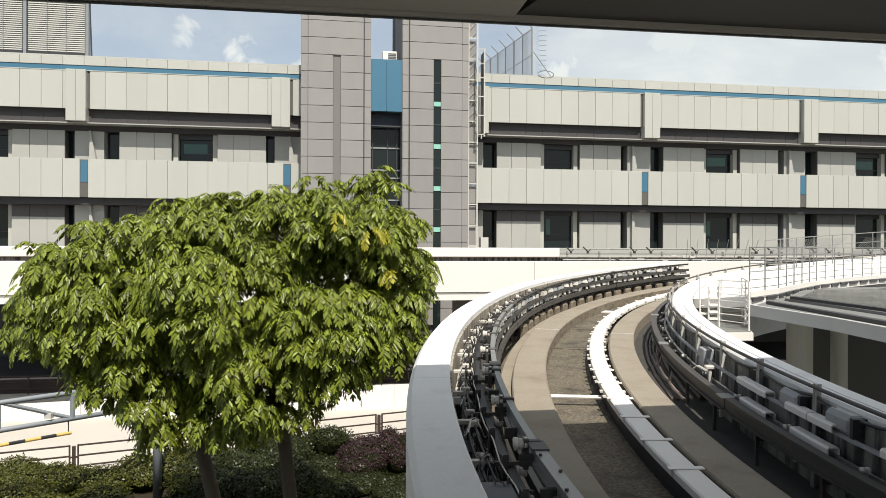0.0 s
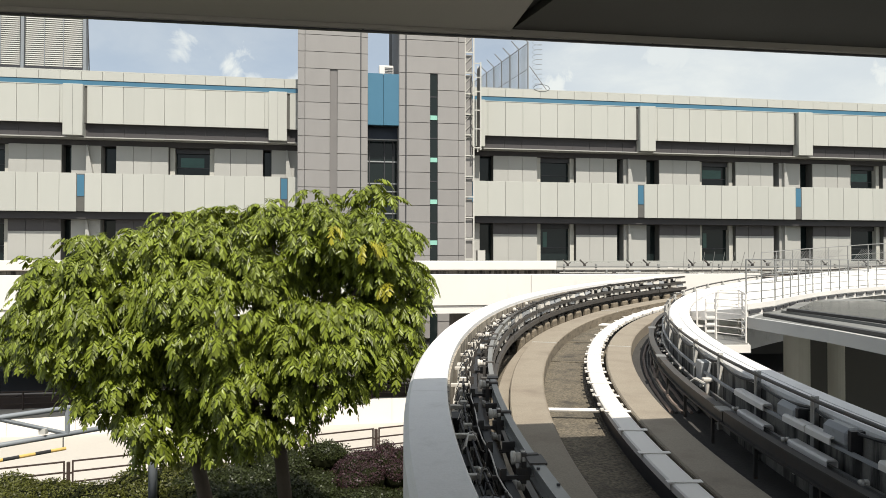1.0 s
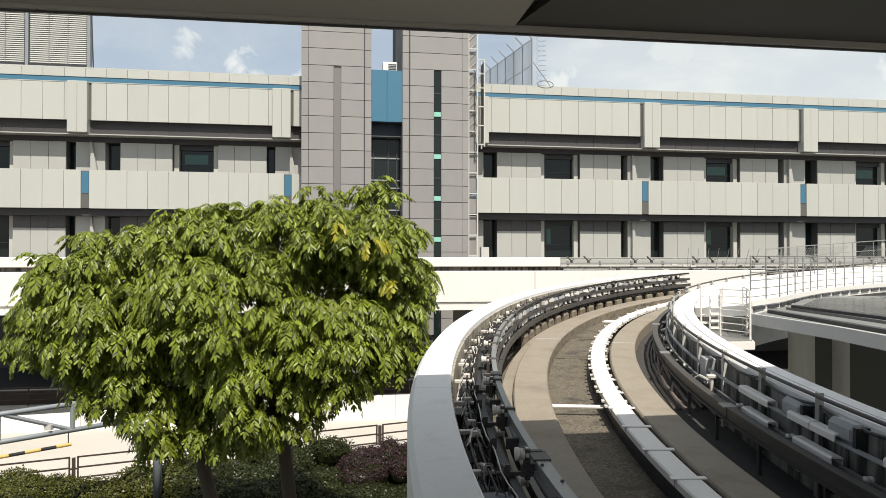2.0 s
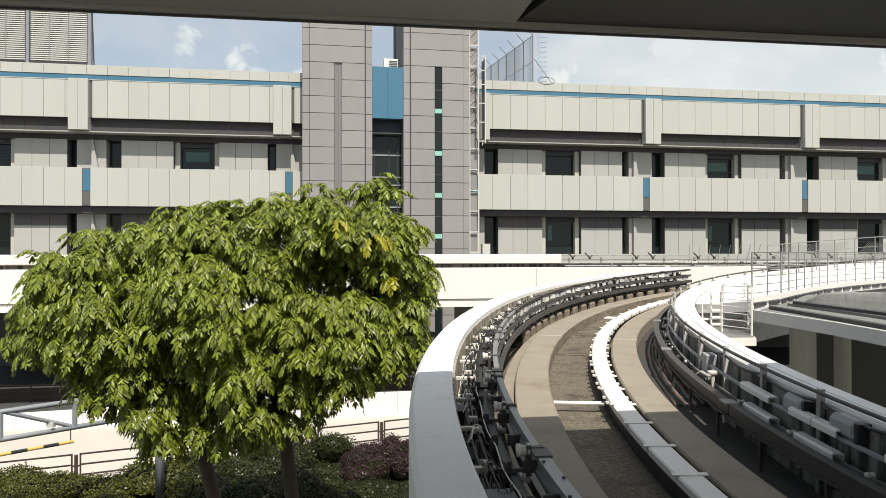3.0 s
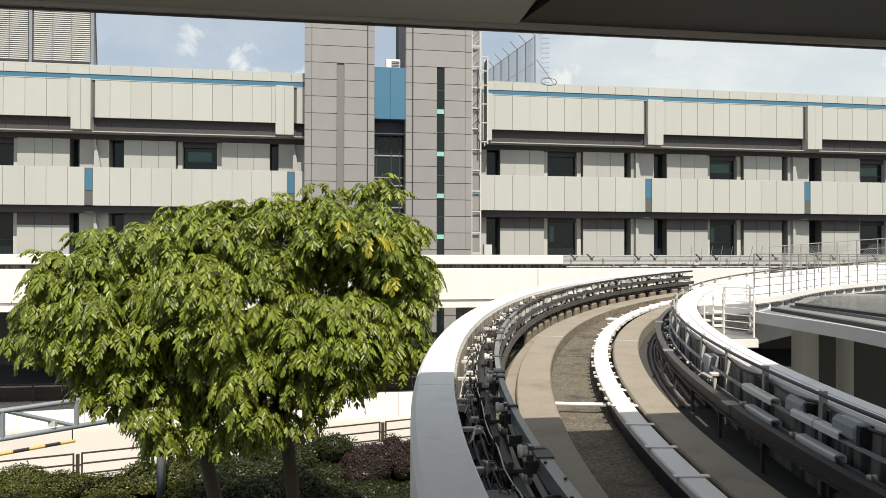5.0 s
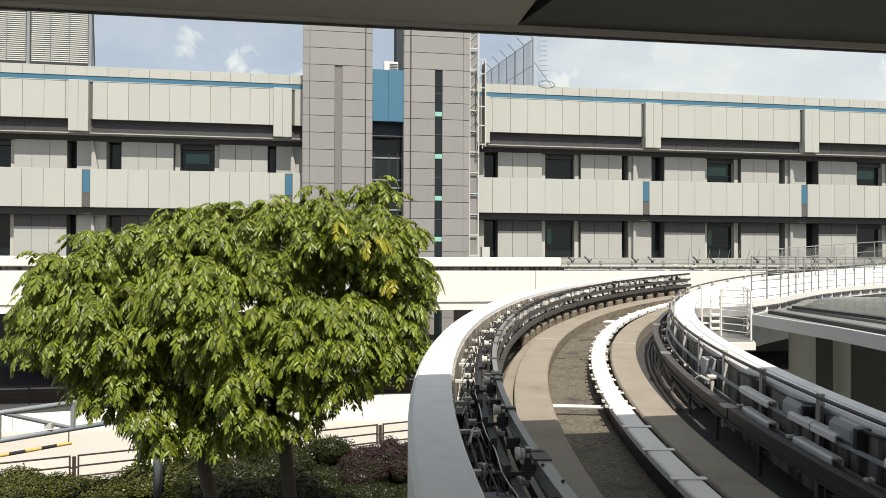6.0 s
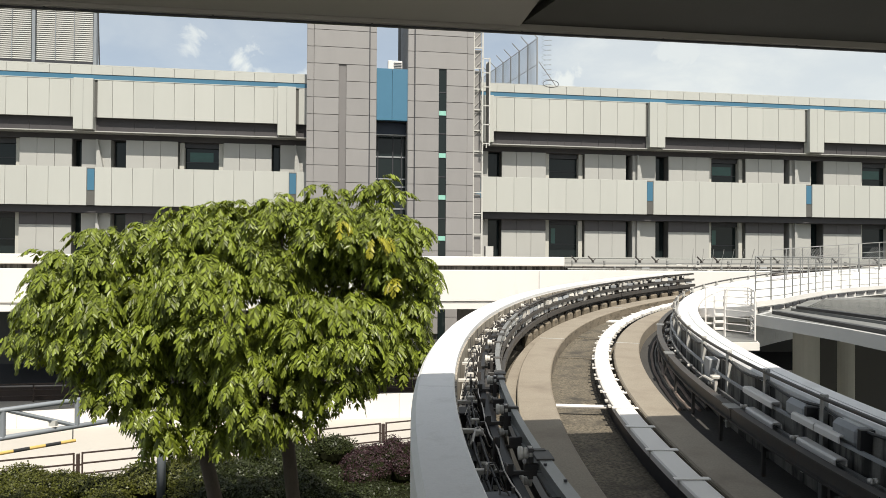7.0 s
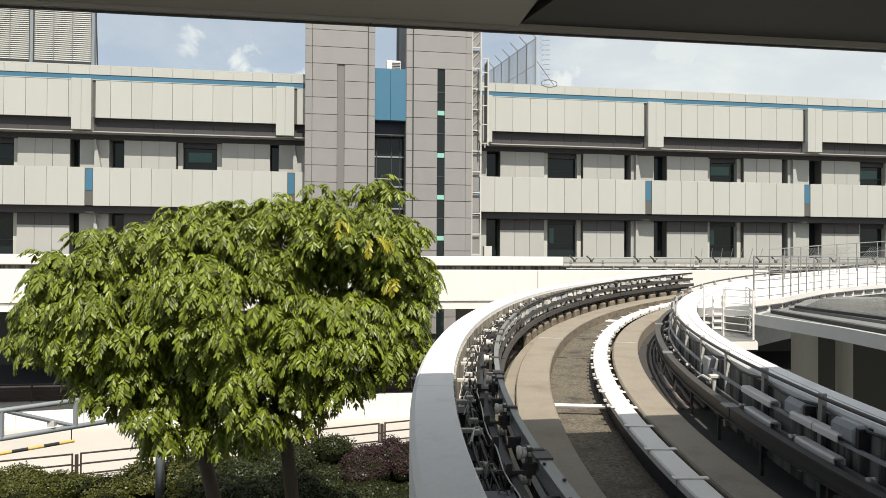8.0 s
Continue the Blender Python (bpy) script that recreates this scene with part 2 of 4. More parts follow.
def guide_line():
    """The centre line, a tenth of a degree at a time: chainage, x, y, heading; 29 m of chainage to the radian."""
    chain = np.radians(np.arange(-300, 901) * 0.1) * 29.0
    bend = np.interp(chain, np.radians(BEND_AT) * 29.0, 1.0 / np.array(BEND_RADIUS))
    step = chain[1] - chain[0]

    def total(v, start):
        t = np.concatenate(([0.0], np.cumsum((v[1:] + v[:-1]) * 0.5 * step)))
        return t - t[300] + start

    heading = total(bend, radians(1.968))
    return chain, total(np.sin(heading), 2.235), total(np.cos(heading), 9.062), heading


CHAIN, LINE_X, LINE_Y, HEADING = guide_line()


def at(r, a, dz=0.0):
    """The place at offset r (29 on the centre line, more to the outside) and chainage a (degrees), dz above the running surface."""
    s = radians(a) * 29.0
    h = float(np.interp(s, CHAIN, HEADING))
    w = 29.0 - r
    return Vector((float(np.interp(s, CHAIN, LINE_X)) + w * math.cos(h), float(np.interp(s, CHAIN, LINE_Y)) - w * math.sin(h),
                   GRADE[0] + GRADE[1] * s + GRADE[2] * s * s + dz))


def at_pose(r, a, dz=0.0):
    """Local x inwards to the centre, y forwards along the curve."""
    s = radians(a) * 29.0
    return (Matrix.Translation(at(r, a, dz)) @ Matrix.Rotation(-float(np.interp(s, CHAIN, HEADING)), 4, "Z")
            @ Matrix.Rotation(math.atan(GRADE[1] + 2 * GRADE[2] * s), 4, "X"))


def sweep(profile, a0, a1, step=1.0, bm=None):
    """Sweep a closed profile of (radius, height) pairs along the curve."""
    bm = bm or bmesh.new()
    n = max(1, round(abs(a1 - a0) / step))
    rings = [[bm.verts.new(at(r, a0 + (a1 - a0) * i / n, z)) for r, z in profile] for i in range(n + 1)]
    k = len(profile)
    for q, w in zip(rings, rings[1:]):
        for j in range(k):
            bm.faces.new((q[j], q[(j + 1) % k], w[(j + 1) % k], w[j]))
    bm.faces.new(rings[0][::-1])
    bm.faces.new(rings[-1])
    return bm


def rect(r0, r1, z0, z1):
    return [(r0, z0), (r1, z0), (r1, z1), (r0, z1)]


# ---- ground and far surroundings ----
TH = 9.13
FACE = pose(-21.70, 41.98, 0, 0, 0, TH)


def ground():
    bm = bmesh.new()
    vs = [bm.verts.new(p) for p in ((-900, -300, 0), (900, -300, 0), (900, 1500, 0), (-900, 1500, 0))]
    bm.faces.new(vs)
    tagged(part("ground", bm, "verge"), "dull ground with roads and verges", "ground", kind="structure")
    f = thing("forecourt", "pale sunlit concrete paving before the building", "paving", FACE, kind="structure")
    part("slab", abox(-24, 34, -24, -2.55, 0.0, 0.012), "ground", f)


ground()

# ---- the long building with cream balustrades ----
BAY = 12.0
Z = dict(par=19.70, bt=19.15, bb=18.87, f1=16.54, f2t=13.52, f2b=11.19, f3=8.21, f3b=5.9)
N0, N1 = -1, 6


def facade():
    b = thing("terminal_building", "long three-storey building with cream panel bands and recessed windows", "building", FACE)
    x0, x1 = N0 * BAY, N1 * BAY
    part("core", abox(x0, x1, 1.75, 16, 5.9, 19.0), "soffit", b, "recessed wall core, coloured dark for shade")
    part("roof_slab", abox(x0, x1, 0.9, 16, 19.0, 19.45), "roof", b, "flat grey roof")
    part("coping", abox(x0, x1, 0.02, 0.9, Z["par"] - 0.02, Z["par"] + 0.05), "panel", b)
    part("band_trim", abox(x0, x1, -0.015, 0.03, Z["bb"] - 0.05, Z["bb"] - 0.005), "panel", b)
    part("blue_band", abox(x0, x1, 0.035, 0.9, Z["bb"], Z["bt"]), "blue", b, "blue metal band below the coping")
    part("backing", abox(x0, x1, 0.06, 0.9, Z["f1"] + 0.03, Z["bb"] - 0.06), "joint", b)
    part("backing", abox(x0, x1, 0.06, 0.9, Z["bt"] + 0.01, Z["par"] - 0.05), "joint", b)
    part("floor_slab", abox(x0, x1, 0.35, 1.75, Z["f1"] - 0.25, Z["f1"] + 0.3), "soffit", b, "soffit slab coloured dark for shade")
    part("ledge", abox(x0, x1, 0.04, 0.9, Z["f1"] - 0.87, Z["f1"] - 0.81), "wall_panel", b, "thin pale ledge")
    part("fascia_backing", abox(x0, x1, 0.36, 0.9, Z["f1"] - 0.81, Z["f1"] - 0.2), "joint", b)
    # Strip under the ledge, with the ledge's shade in its colour.
    part("window_head", abox(x0, x1, 0.95, 1.75, Z["f1"] - 1.2, Z["f1"] - 0.87), "soffit", b, "strip over the windows, coloured dark for the ledge's shade")
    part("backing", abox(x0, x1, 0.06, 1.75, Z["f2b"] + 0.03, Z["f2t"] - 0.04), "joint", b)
    part("floor_slab", abox(x0, x1, 0.3, 1.75, Z["f2b"] - 0.42, Z["f2b"] + 0.02), "soffit", b, "soffit slab coloured dark for shade")
    part("backing", abox(x0, x1, 0.06, 1.75, Z["f3b"], Z["f3"] - 0.04), "joint", b)
    part("rail_cap", abox(x0, x1, -0.02, 0.3, Z["f3"] - 0.04, Z["f3"] + 0.03), "panel", b)
    # cream panels, 1.2 m apart
    shared = {}

    def panel(u0, u1, z0, z1, y0=0.0, th=0.06, mat="panel", name="panel"):
        key = (round(u1 - u0, 3), round(z1 - z0, 3), th, mat)
        if key not in shared:
            shared[key] = mesh_of("panel", abox(0, u1 - u0, 0, th, 0, z1 - z0, bevel=0.008), mat)
        ob = new(name, shared[key])
        ob.parent, ob.location = b, (u0, y0, z0)
        return ob

    for n in range(N0, N1):
        left_half = n < 2
        for k in range(10):
            u = n * BAY + 1.2 * k
            panel(u + 0.008, u + 1.192, Z["bt"] + 0.012, Z["par"] - 0.03)
            # upper band stops at the bracket by each bay line
            lo, hi = u + 0.008, u + 1.192
            if left_half:
                if k == 0:
                    lo = u + 0.34
                if k == 9:
                    hi = u + 0.24
            else:
                if k == 0:
                    lo = u + 0.95
                if k == 9:
                    hi = u + 0.85
            panel(lo, hi, Z["f1"], Z["bb"] - 0.06)
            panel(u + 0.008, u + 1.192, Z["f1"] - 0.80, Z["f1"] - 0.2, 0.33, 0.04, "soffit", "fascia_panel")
            lo, hi = u + 0.008, u + 1.192
            if k == 0:
                lo = u + 0.24
            if k == 9:
                hi = u + 0.96
            panel(lo, hi, Z["f2b"], Z["f2t"])
            panel(u + 0.008, u + 1.192, Z["f3b"], Z["f3"] - 0.06)
        # bracket that hangs below the upper band
        c = n * BAY + (-0.38 if left_half else 0.38)
        br = part("bracket", abox(c - 0.56, c + 0.56, -0.30, 1.5, Z["f1"] - 0.78, Z["bb"] - 0.02, bevel=0.015), "panel", b, "cream bracket block at the bay line")
        part("bracket_joint", abox(c - 0.008, c + 0.008, -0.303, -0.29, Z["f1"] - 0.76, Z["bb"] - 0.05), "joint", br)
        part("blue_panel", abox(n * BAY - 0.2, n * BAY + 0.2, 0.04, 0.3, Z["f2t"] - 1.4, Z["f2t"] - 0.1), "blue", b, "blue metal infill")
        # storeys: piers, slots, wall panels and windows
        for z0, z1 in ((Z["f2t"] - 0.4, Z["f1"] - 1.2), (Z["f3"] - 0.1, Z["f2b"] - 0.42)):
            part("pier", abox(n * BAY - 0.85, n * BAY + 0.85, 0.98, 1.75, z0, z1), "wall_panel", b, "pale grey pier")
            bm = bmesh.new()
            s = 0.34 if left_half else -0.34
            lo3 = [(s - 0.27, 0.7), (s + 0.2, 0.7), (s + 0.2, 1.05), (s - 0.27, 1.05)]
            hi3 = [(s - 0.27, 0.7), (s - 0.2, 0.7), (s - 0.2, 1.05), (s - 0.27, 1.05)]
            vv = [bm.verts.new((n * BAY + p, q, z0)) for p, q in lo3] + [bm.verts.new((n * BAY + p, q, z1)) for p, q in hi3]
            for q in ((3, 2, 1, 0), (4, 5, 6, 7), (0, 1, 5, 4), (1, 2, 6, 5), (2, 3, 7, 6), (3, 0, 4, 7)):
                bm.faces.new([vv[i] for i in q])
            part("fin", bm, "wall_panel", b, "pale tapered fin")
            for s0, s1 in ((0.147, 0.405), (0.635, 0.885)):
                w = (s1 - s0) * BAY / 3
                for k in range(3):
                    u = (n + s0) * BAY + k * w
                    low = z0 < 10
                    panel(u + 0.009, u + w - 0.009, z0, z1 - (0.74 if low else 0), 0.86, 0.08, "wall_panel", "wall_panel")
                    # The top 0.72 m of a lower-storey wall panel is a darker piece.
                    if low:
                        panel(u + 0.009, u + w - 0.009, z1 - 0.72, z1, 0.86, 0.08, "upper_dark", "header_panel")
                part("wall_backing", abox((n + s0) * BAY, (n + s1) * BAY, 0.94, 1.75, z0, z1), "joint", b)
            for s0, s1 in ((0.08, 0.147), (0.405, 0.635), (0.885, 0.92)):
                wn_ = part("window", abox((n + s0) * BAY, (n + s1) * BAY, 1.6, 1.68, z0, z1), "glass", b, "dark reflecting window glass")
                if s1 - s0 > 0.1:
                    for e in (s0 + 0.003, s1 - 0.027):
                        part("jamb", abox((n + e) * BAY, (n + e + 0.024) * BAY, 1.2, 1.6, z0, z1), "shade_pale", wn_, "grey window jamb")
                    part("transom", abox((n + s0 + 0.03) * BAY, (n + s1 - 0.03) * BAY, 1.57, 1.6, z0 + 1.0, z0 + 1.05), "dark", wn_)
                    if (n + int(z0)) % 3:
                        part("green_pane", abox((n + s0 + 0.05) * BAY, (n + s0 + (0.075 if z0 < 10 else 0.17)) * BAY, 1.585, 1.6, z0 + 1.06, z1 - 0.55), "teal", wn_, "teal reflecting upper pane")
                    part("head", abox((n + s0) * BAY, (n + s1) * BAY, 1.4, 1.6, z1 - 0.3, z1), "dark", wn_)
    return b


building = facade()


def undercroft():
    b = thing("undercroft", "dark ground-floor undercroft with round columns", "building base", FACE, kind="structure")
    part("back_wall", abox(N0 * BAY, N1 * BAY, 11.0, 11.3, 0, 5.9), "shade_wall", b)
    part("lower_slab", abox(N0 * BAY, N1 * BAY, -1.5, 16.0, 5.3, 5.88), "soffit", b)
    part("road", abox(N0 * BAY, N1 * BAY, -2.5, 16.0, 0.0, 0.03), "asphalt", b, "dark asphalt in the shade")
    for n in range(N0, N1 + 1):
        part("column", rod([(n * BAY + 0.4, 0.6, 0), (n * BAY + 0.4, 0.6, 5.3)], 0.45, 20), "roof", b)


undercroft()


def towers():
    t = thing("stair_tower", "twin grey stone-clad towers with a blue panel between", "tower", FACE)
    v = -2.0
    top = 25.4
    spans = ((12.92, 17.14), (19.09, 23.26))
    for i, (u0, u1) in enumerate(spans):
        part("shaft", abox(u0 + 0.05, u1 - 0.05, v + 0.24, 6, 0, top - 0.02), "joint", t)
        slit = (14.85, 15.29) if i == 0 else (21.04, 21.50)
        slit_top = 19.96
        seams = (u0, u0 + 0.42, slit[0], slit[1], u1 - 0.42, u1)
        pitch = 1.035
        zs = [19.96 + pitch * (k - 16) for k in range(23)]
        for z0 in zs:
            z1 = z0 + pitch
            if z1 > top + 0.6:
                continue
            row = seams if z0 < slit_top - 0.1 else (u0, u0 + 0.42, u1 - 0.42, u1)
            for k, (a, c) in enumerate(zip(row, row[1:])):
                if k == 2 and len(row) == 6:
                    continue
                part("cladding", abox(a + 0.012, c - 0.012, v + (0.05 if k in (0, len(row) - 2) else 0.0), v + 0.24, z0 + 0.017, z1 - 0.017), "granite", t)
            part("side_cladding", abox(u0 - 0.01, u0 + 0.05, v + 0.14, 3, z0 + 0.008, z1 - 0.008), "granite", t)
            part("side_cladding", abox(u1 - 0.05, u1 + 0.01, v + 0.14, 3, z0 + 0.008, z1 - 0.008), "granite", t)
        # A dark strip over the cladding draws the shadow of the corner gap.
        gap = u1 - 0.425 if i == 0 else u0 + 0.425
        part("corner_gap", abox(gap - 0.035, gap + 0.035, v - 0.004, v + 0.05, 3, top - 0.1), "dark", t, "dark strip drawn as the shadow in the corner gap")
        if i == 0:
            part("slit_back", abox(slit[0], slit[1], v + 0.08, v + 0.3, 3, slit_top), "granite_dark", t, "dark recessed strip")
        else:
            g = part("slit_window", abox(slit[0], slit[1], v + 0.07, v + 0.3, 3, slit_top), "glass", t, "tall dark glass slit")
            for zz in (17.19, 14.54, 11.92, 9.36):
                part("spandrel", abox(slit[0] + 0.01, slit[1] - 0.01, v + 0.03, v + 0.07, zz - 0.14, zz + 0.14), "green", g, "pale green spandrel")
            for zz in (18.5, 15.9, 13.2, 10.6):
                part("transom", abox(slit[0], slit[1], v + 0.045, v + 0.07, zz - 0.03, zz + 0.03), "dark", g)
    # blue infill between the towers
    for a, c in ((17.16, 18.11), (18.13, 19.08)):
        part("blue_panel", abox(a, c, -1.85, -1.5, 16.66, 19.86), "blue", t, "blue metal cladding sheet")
    part("infill_core", abox(17.16, 19.08, -1.5, 5, 16.66, 19.82), "dark", t)
    # The lintel's shade is put into the colour: blue taken down to navy.
    part("blue_lintel", abox(17.16, 19.08, -0.95, 3, 15.95, 16.65), "navy", t, "blue lintel, coloured navy for its shade")
    part("lintel_line", abox(17.16, 19.08, -1.25, -0.95, 15.82, 15.88), "steel", t)
    g = part("tall_window", abox(17.16, 19.08, -0.6, -0.5, 4, 15.95), "glass", t, "tall dark window between the towers")
    for u in (17.3, 18.25, 18.8):
        part("mullion", abox(u, u + 0.06, -0.68, -0.6, 4, 15.95), "dark", g)
    for zz in (14.5, 13.1, 12.6, 11.2, 10.6):
        part("transom", abox(17.16, 19.08, -0.66, -0.6, zz, zz + 0.08), "box", g)


towers()


# ---- roof equipment of the long building ----
def louvre_screen():
    s = thing("louvre_screen", "tall pale louvred plant screen on the roof", "screen", FACE)
    part("backing", abox(-12, -0.36, 2.2, 2.3, 19.45, 26), "box", s, "grey backing sheet")
    for u in (-7.56, -3.96, -0.36):
        part("post", abox(u - 0.09, u + 0.09, 1.6, 1.85, 19.45, 26), "grey_paint", s, "grey steel post")
    part("bottom_rail", abox(-12, -0.28, 1.62, 1.8, 20.16, 20.3), "dark", s, "dark bottom rail")
    slat = mesh_of("slat", abox(0, 3.3, 0, 0.03, 0, 0.115, Matrix.Rotation(-0.5, 4, "X")), "wall_panel")
    for u in (-7.44, -3.82):
        for k in range(44):
            placed("slat", slat, pose(u, 1.7, 20.36 + 0.128 * k), s)
        for d in (1.1, 2.2):
            part("stay", abox(u + d, u + d + 0.03, 1.66, 1.69, 20.3, 26), "grey_paint", s)
    part("brace", rod([(-0.08, 1.7, 19.5), (-0.24, 1.7, 24.0)], 0.04, 6), "dark", s, "dark slanting brace")


louvre_screen()


def air_unit():
    a = thing("condenser_unit", "white air-conditioning condenser on the blue-panelled roof", "air conditioner", FACE @ pose(18.35, -1.0, 19.86))
    part("casing", abox(-0.45, 0.45, -0.2, 0.2, 0.05, 0.7, bevel=0.03), "white", a)
    for k in range(5):
        part("grille_bar", abox(-0.1, 0.4, -0.225, -0.2, 0.12 + 0.1 * k, 0.16 + 0.1 * k), "dark", a)
    for x in (-0.35, 0.3):
        part("foot", abox(x, x + 0.06, -0.18, 0.18, 0, 0.05), "dark", a)


air_unit()


def roof_fence():
    f = thing("security_fence", "grey steel mesh security fence on the roof edge", "fence", FACE)
    p0, p1 = Vector((28.1, 0.5, 19.45)), Vector((26.6, 11.5, 19.45))
    n = 8
    for k in range(n):
        p = p0.lerp(p1, k / (n - 1))
        q = part("post", rod([p, p + Vector((0, 0, 3.65))], 0.05, 6), "steel", f)
        part("outrigger", rod([p + Vector((0, 0, 3.6)), p + Vector((-0.55, -0.1, 4.1))], 0.035, 5), "steel", q)
    mesh = bmesh.new()
    for k in range(26):
        z = Vector((0, 0, 0.15 + 0.135 * k))
        tube(mesh, [p0 + z, p1 + z], 0.013, 4)
    for k in range(60):
        p = p0.lerp(p1, k / 59)
        tube(mesh, [p, p + Vector((0, 0, 3.6))], 0.009, 4)
    tagged(part("mesh", mesh, "steel", f, "fine welded wire mesh"), kind="stuff")
    for z in (1.8, 3.55):
        part("rail", rod([p0 + Vector((0, 0, z)), p1 + Vector((0, 0, z))], 0.03, 6), "steel", f)
    part("brace", rod([p0 + Vector((0.1, 0, 2.0)), p0 + Vector((1.2, -0.3, 0.35))], 0.03, 6), "steel", f)
    coil = [Vector((28.75 + 0.33 * math.cos(t), 0.5 + 0.3 * math.sin(t), 19.6 + 0.053 * t)) for t in (0.4 * k for k in range(190))]
    part("razor_coil", rod(coil, 0.009, 4), "steel", f, "coil of razor wire")
    loop = [Vector((28.9 + 0.55 * math.cos(t), 0.0, 19.85 + 0.24 * math.sin(t))) for t in (0.35 * k for k in range(19))]
    part("loose_loop", rod(loop, 0.02, 5), "dark", f)


roof_fence()


def ladder():
    f = thing("caged_ladder", "white steel ladder with a lattice cage beside the tower", "ladder", FACE)
    y = -1.2
    for u in (23.40, 23.98):
        part("stile", abox(u - 0.045, u + 0.045, y - 0.04, y + 0.04, 7.0, 25.0), "pale_box", f)
    for k in range(13):
        z = 8.3 + 1.33 * k
        part("tie", abox(23.40, 23.98, y - 0.03, y + 0.03, z, z + 0.08), "pale_box", f)
        part("back_sheet", abox(23.46, 23.92, y + 0.16, y + 0.18, z + 0.12, z + 1.28), "granite", f, "grey perforated sheet")
    for k in range(14):
        part("lattice", rod([(23.46, y + 0.1, 16.0 + 0.62 * k), (23.92, y + 0.1, 16.5 + 0.62 * k)], 0.02, 4), "pale_box", f)
    for u in (23.88, 24.34):
        part("cage_post", abox(u - 0.04, u + 0.04, y - 0.5, y - 0.42, 15.3, 20.9), "pale_box", f)
        part("cage_post", abox(u - 0.04, u + 0.04, y + 0.42, y + 0.5, 15.3, 20.9), "pale_box", f)
    for z in (15.4, 16.6, 17.8, 19.0, 19.9, 20.8):
        part("cage_hoop", abox(23.84, 24.38, y - 0.5, y - 0.45, z, z + 0.06), "pale_box", f)
    part("cage_sheet", abox(24.3, 24.34, y - 0.4, y + 0.4, 15.6, 20.7), "granite", f, "perforated grey sheet")
    part("landing_box", abox(24.2, 24.7, y - 0.2, y + 0.3, 8.25, 8.9), "pale_box", f)


ladder()


# ---- the straight guideway before the building ----
SEAM = 24.79


def main_line():
    g = thing("straight_guideway", "white concrete guideway crossing in front of the building", "guideway", FACE, kind="structure")
    for a, c in ((-14.0, -5.0), (-5.0, 7.6), (7.6, SEAM), (SEAM, 37.4)):
        part("near_wall", abox(a + 0.008, c - 0.008, -11.3, -10.9, 6.05, 7.58, bevel=0.02), "white", g, "white painted parapet wall")
    part("edge_beam", abox(-14, 37.4, -11.22, -10.7, 5.66, 6.03), "white", g, "white edge beam")
    part("deck", abox(-14, 75, -10.88, -6.8, 5.7, 6.6), "stained", g)
    part("cover", abox(-14, 27.4, -7.5, -6.75, 7.72, 8.24, bevel=0.04), "white", g, "white box cover along the far side")
    part("far_wall", abox(-14, 75, -7.2, -6.8, 6.6, 7.72), "grimy", g, "stained concrete parapet")
    part("far_cap", abox(27.6, 75, -6.6, -6.1, 7.0, 8.13), "wall_panel", g, "pale wall behind the rails")
    for k, (yy, zz) in enumerate(((-7.4, 7.92), (-7.5, 7.68), (-7.62, 7.44), (-7.8, 7.28))):
        part("power_rail", abox(27.4 if k else 19, 75, yy - 0.04, yy + 0.04, zz - 0.03, zz + 0.03), "steel" if k % 2 == 0 else "rail", g)
    part("guide_beam", abox(16, 75, -7.9, -7.75, 7.40, 7.52), "rust", g, "reddish guide beam")
    for yy, zz, mat in ((-8.0, 7.60, "pale_box"), (-8.15, 7.50, "black"), (-8.4, 7.36, "insulator"), (-7.55, 7.80, "insulator"), (-8.6, 7.22, "rail")):
        part("service_rail", abox(27.4, 75, yy - 0.03, yy + 0.03, zz - 0.025, zz + 0.025), mat, g)
    line = random.Random(31)
    bits = [mesh_of("fitting", abox(-w, w, -0.05, 0.05, 0, h, bevel=0.01), mat) for w, h, mat in ((0.22, 0.10, "box"), (0.10, 0.16, "rail"), (0.16, 0.12, "pale_box"), (0.05, 0.3, "steel"))]
    for k in range(90):
        placed("fitting", line.choice(bits), pose(27.6 + 0.5 * k + line.uniform(-0.15, 0.15), line.uniform(-8.4, -7.4), line.uniform(7.25, 7.75)), g)
    stand = mesh_of("stand", abox(-0.05, 0.05, -0.05, 0.05, 0, 1.15), "steel")
    bm = bmesh.new()
    box(bm, -0.04, 0.04, -0.1, 0.1, 0, 0.12)
    tube(bm, [(0, 0, 0.1), (-0.28, 0, 0.36)], 0.045, 5)
    tube(bm, [(0, 0, 0.1), (0.16, 0, 0.22)], 0.035, 5)
    hook = mesh_of("hook", bm, "rail")
    for k in range(24):
        u = 27.9 + 1.9 * k
        placed("stand", stand, pose(u, -7.3, 6.9), g)
        if k % 2 == 0:
            placed("hook", hook, pose(u + 0.2, -7.35, 7.95), g)
            placed("hook", hook, pose(u + 1.2, -7.35, 7.95), g)
    # splayed anti-climb rods and mesh by the junction
    fan = bmesh.new()
    for k in range(8):
        u = 33.9 + 0.55 * k
        tube(fan, [(u, -9.5, 7.3), (u + 0.05 * k, -9.7, 8.75)], 0.014, 4)
    for k in range(40):
        u = 38.6 + 0.1 * k
        tube(fan, [(u, -9.5, 7.9), (u + 1.0, -9.8, 8.75 + 0.004 * k)], 0.008, 4)
    for k in range(34):
        u = 44.0 + 0.11 * k
        tube(fan, [(u, -9.5, 7.9), (u + 0.7, -9.8, 8.9)], 0.008, 4)
    part("climb_guard", fan, "steel", g, "fanned anti-climb rods")
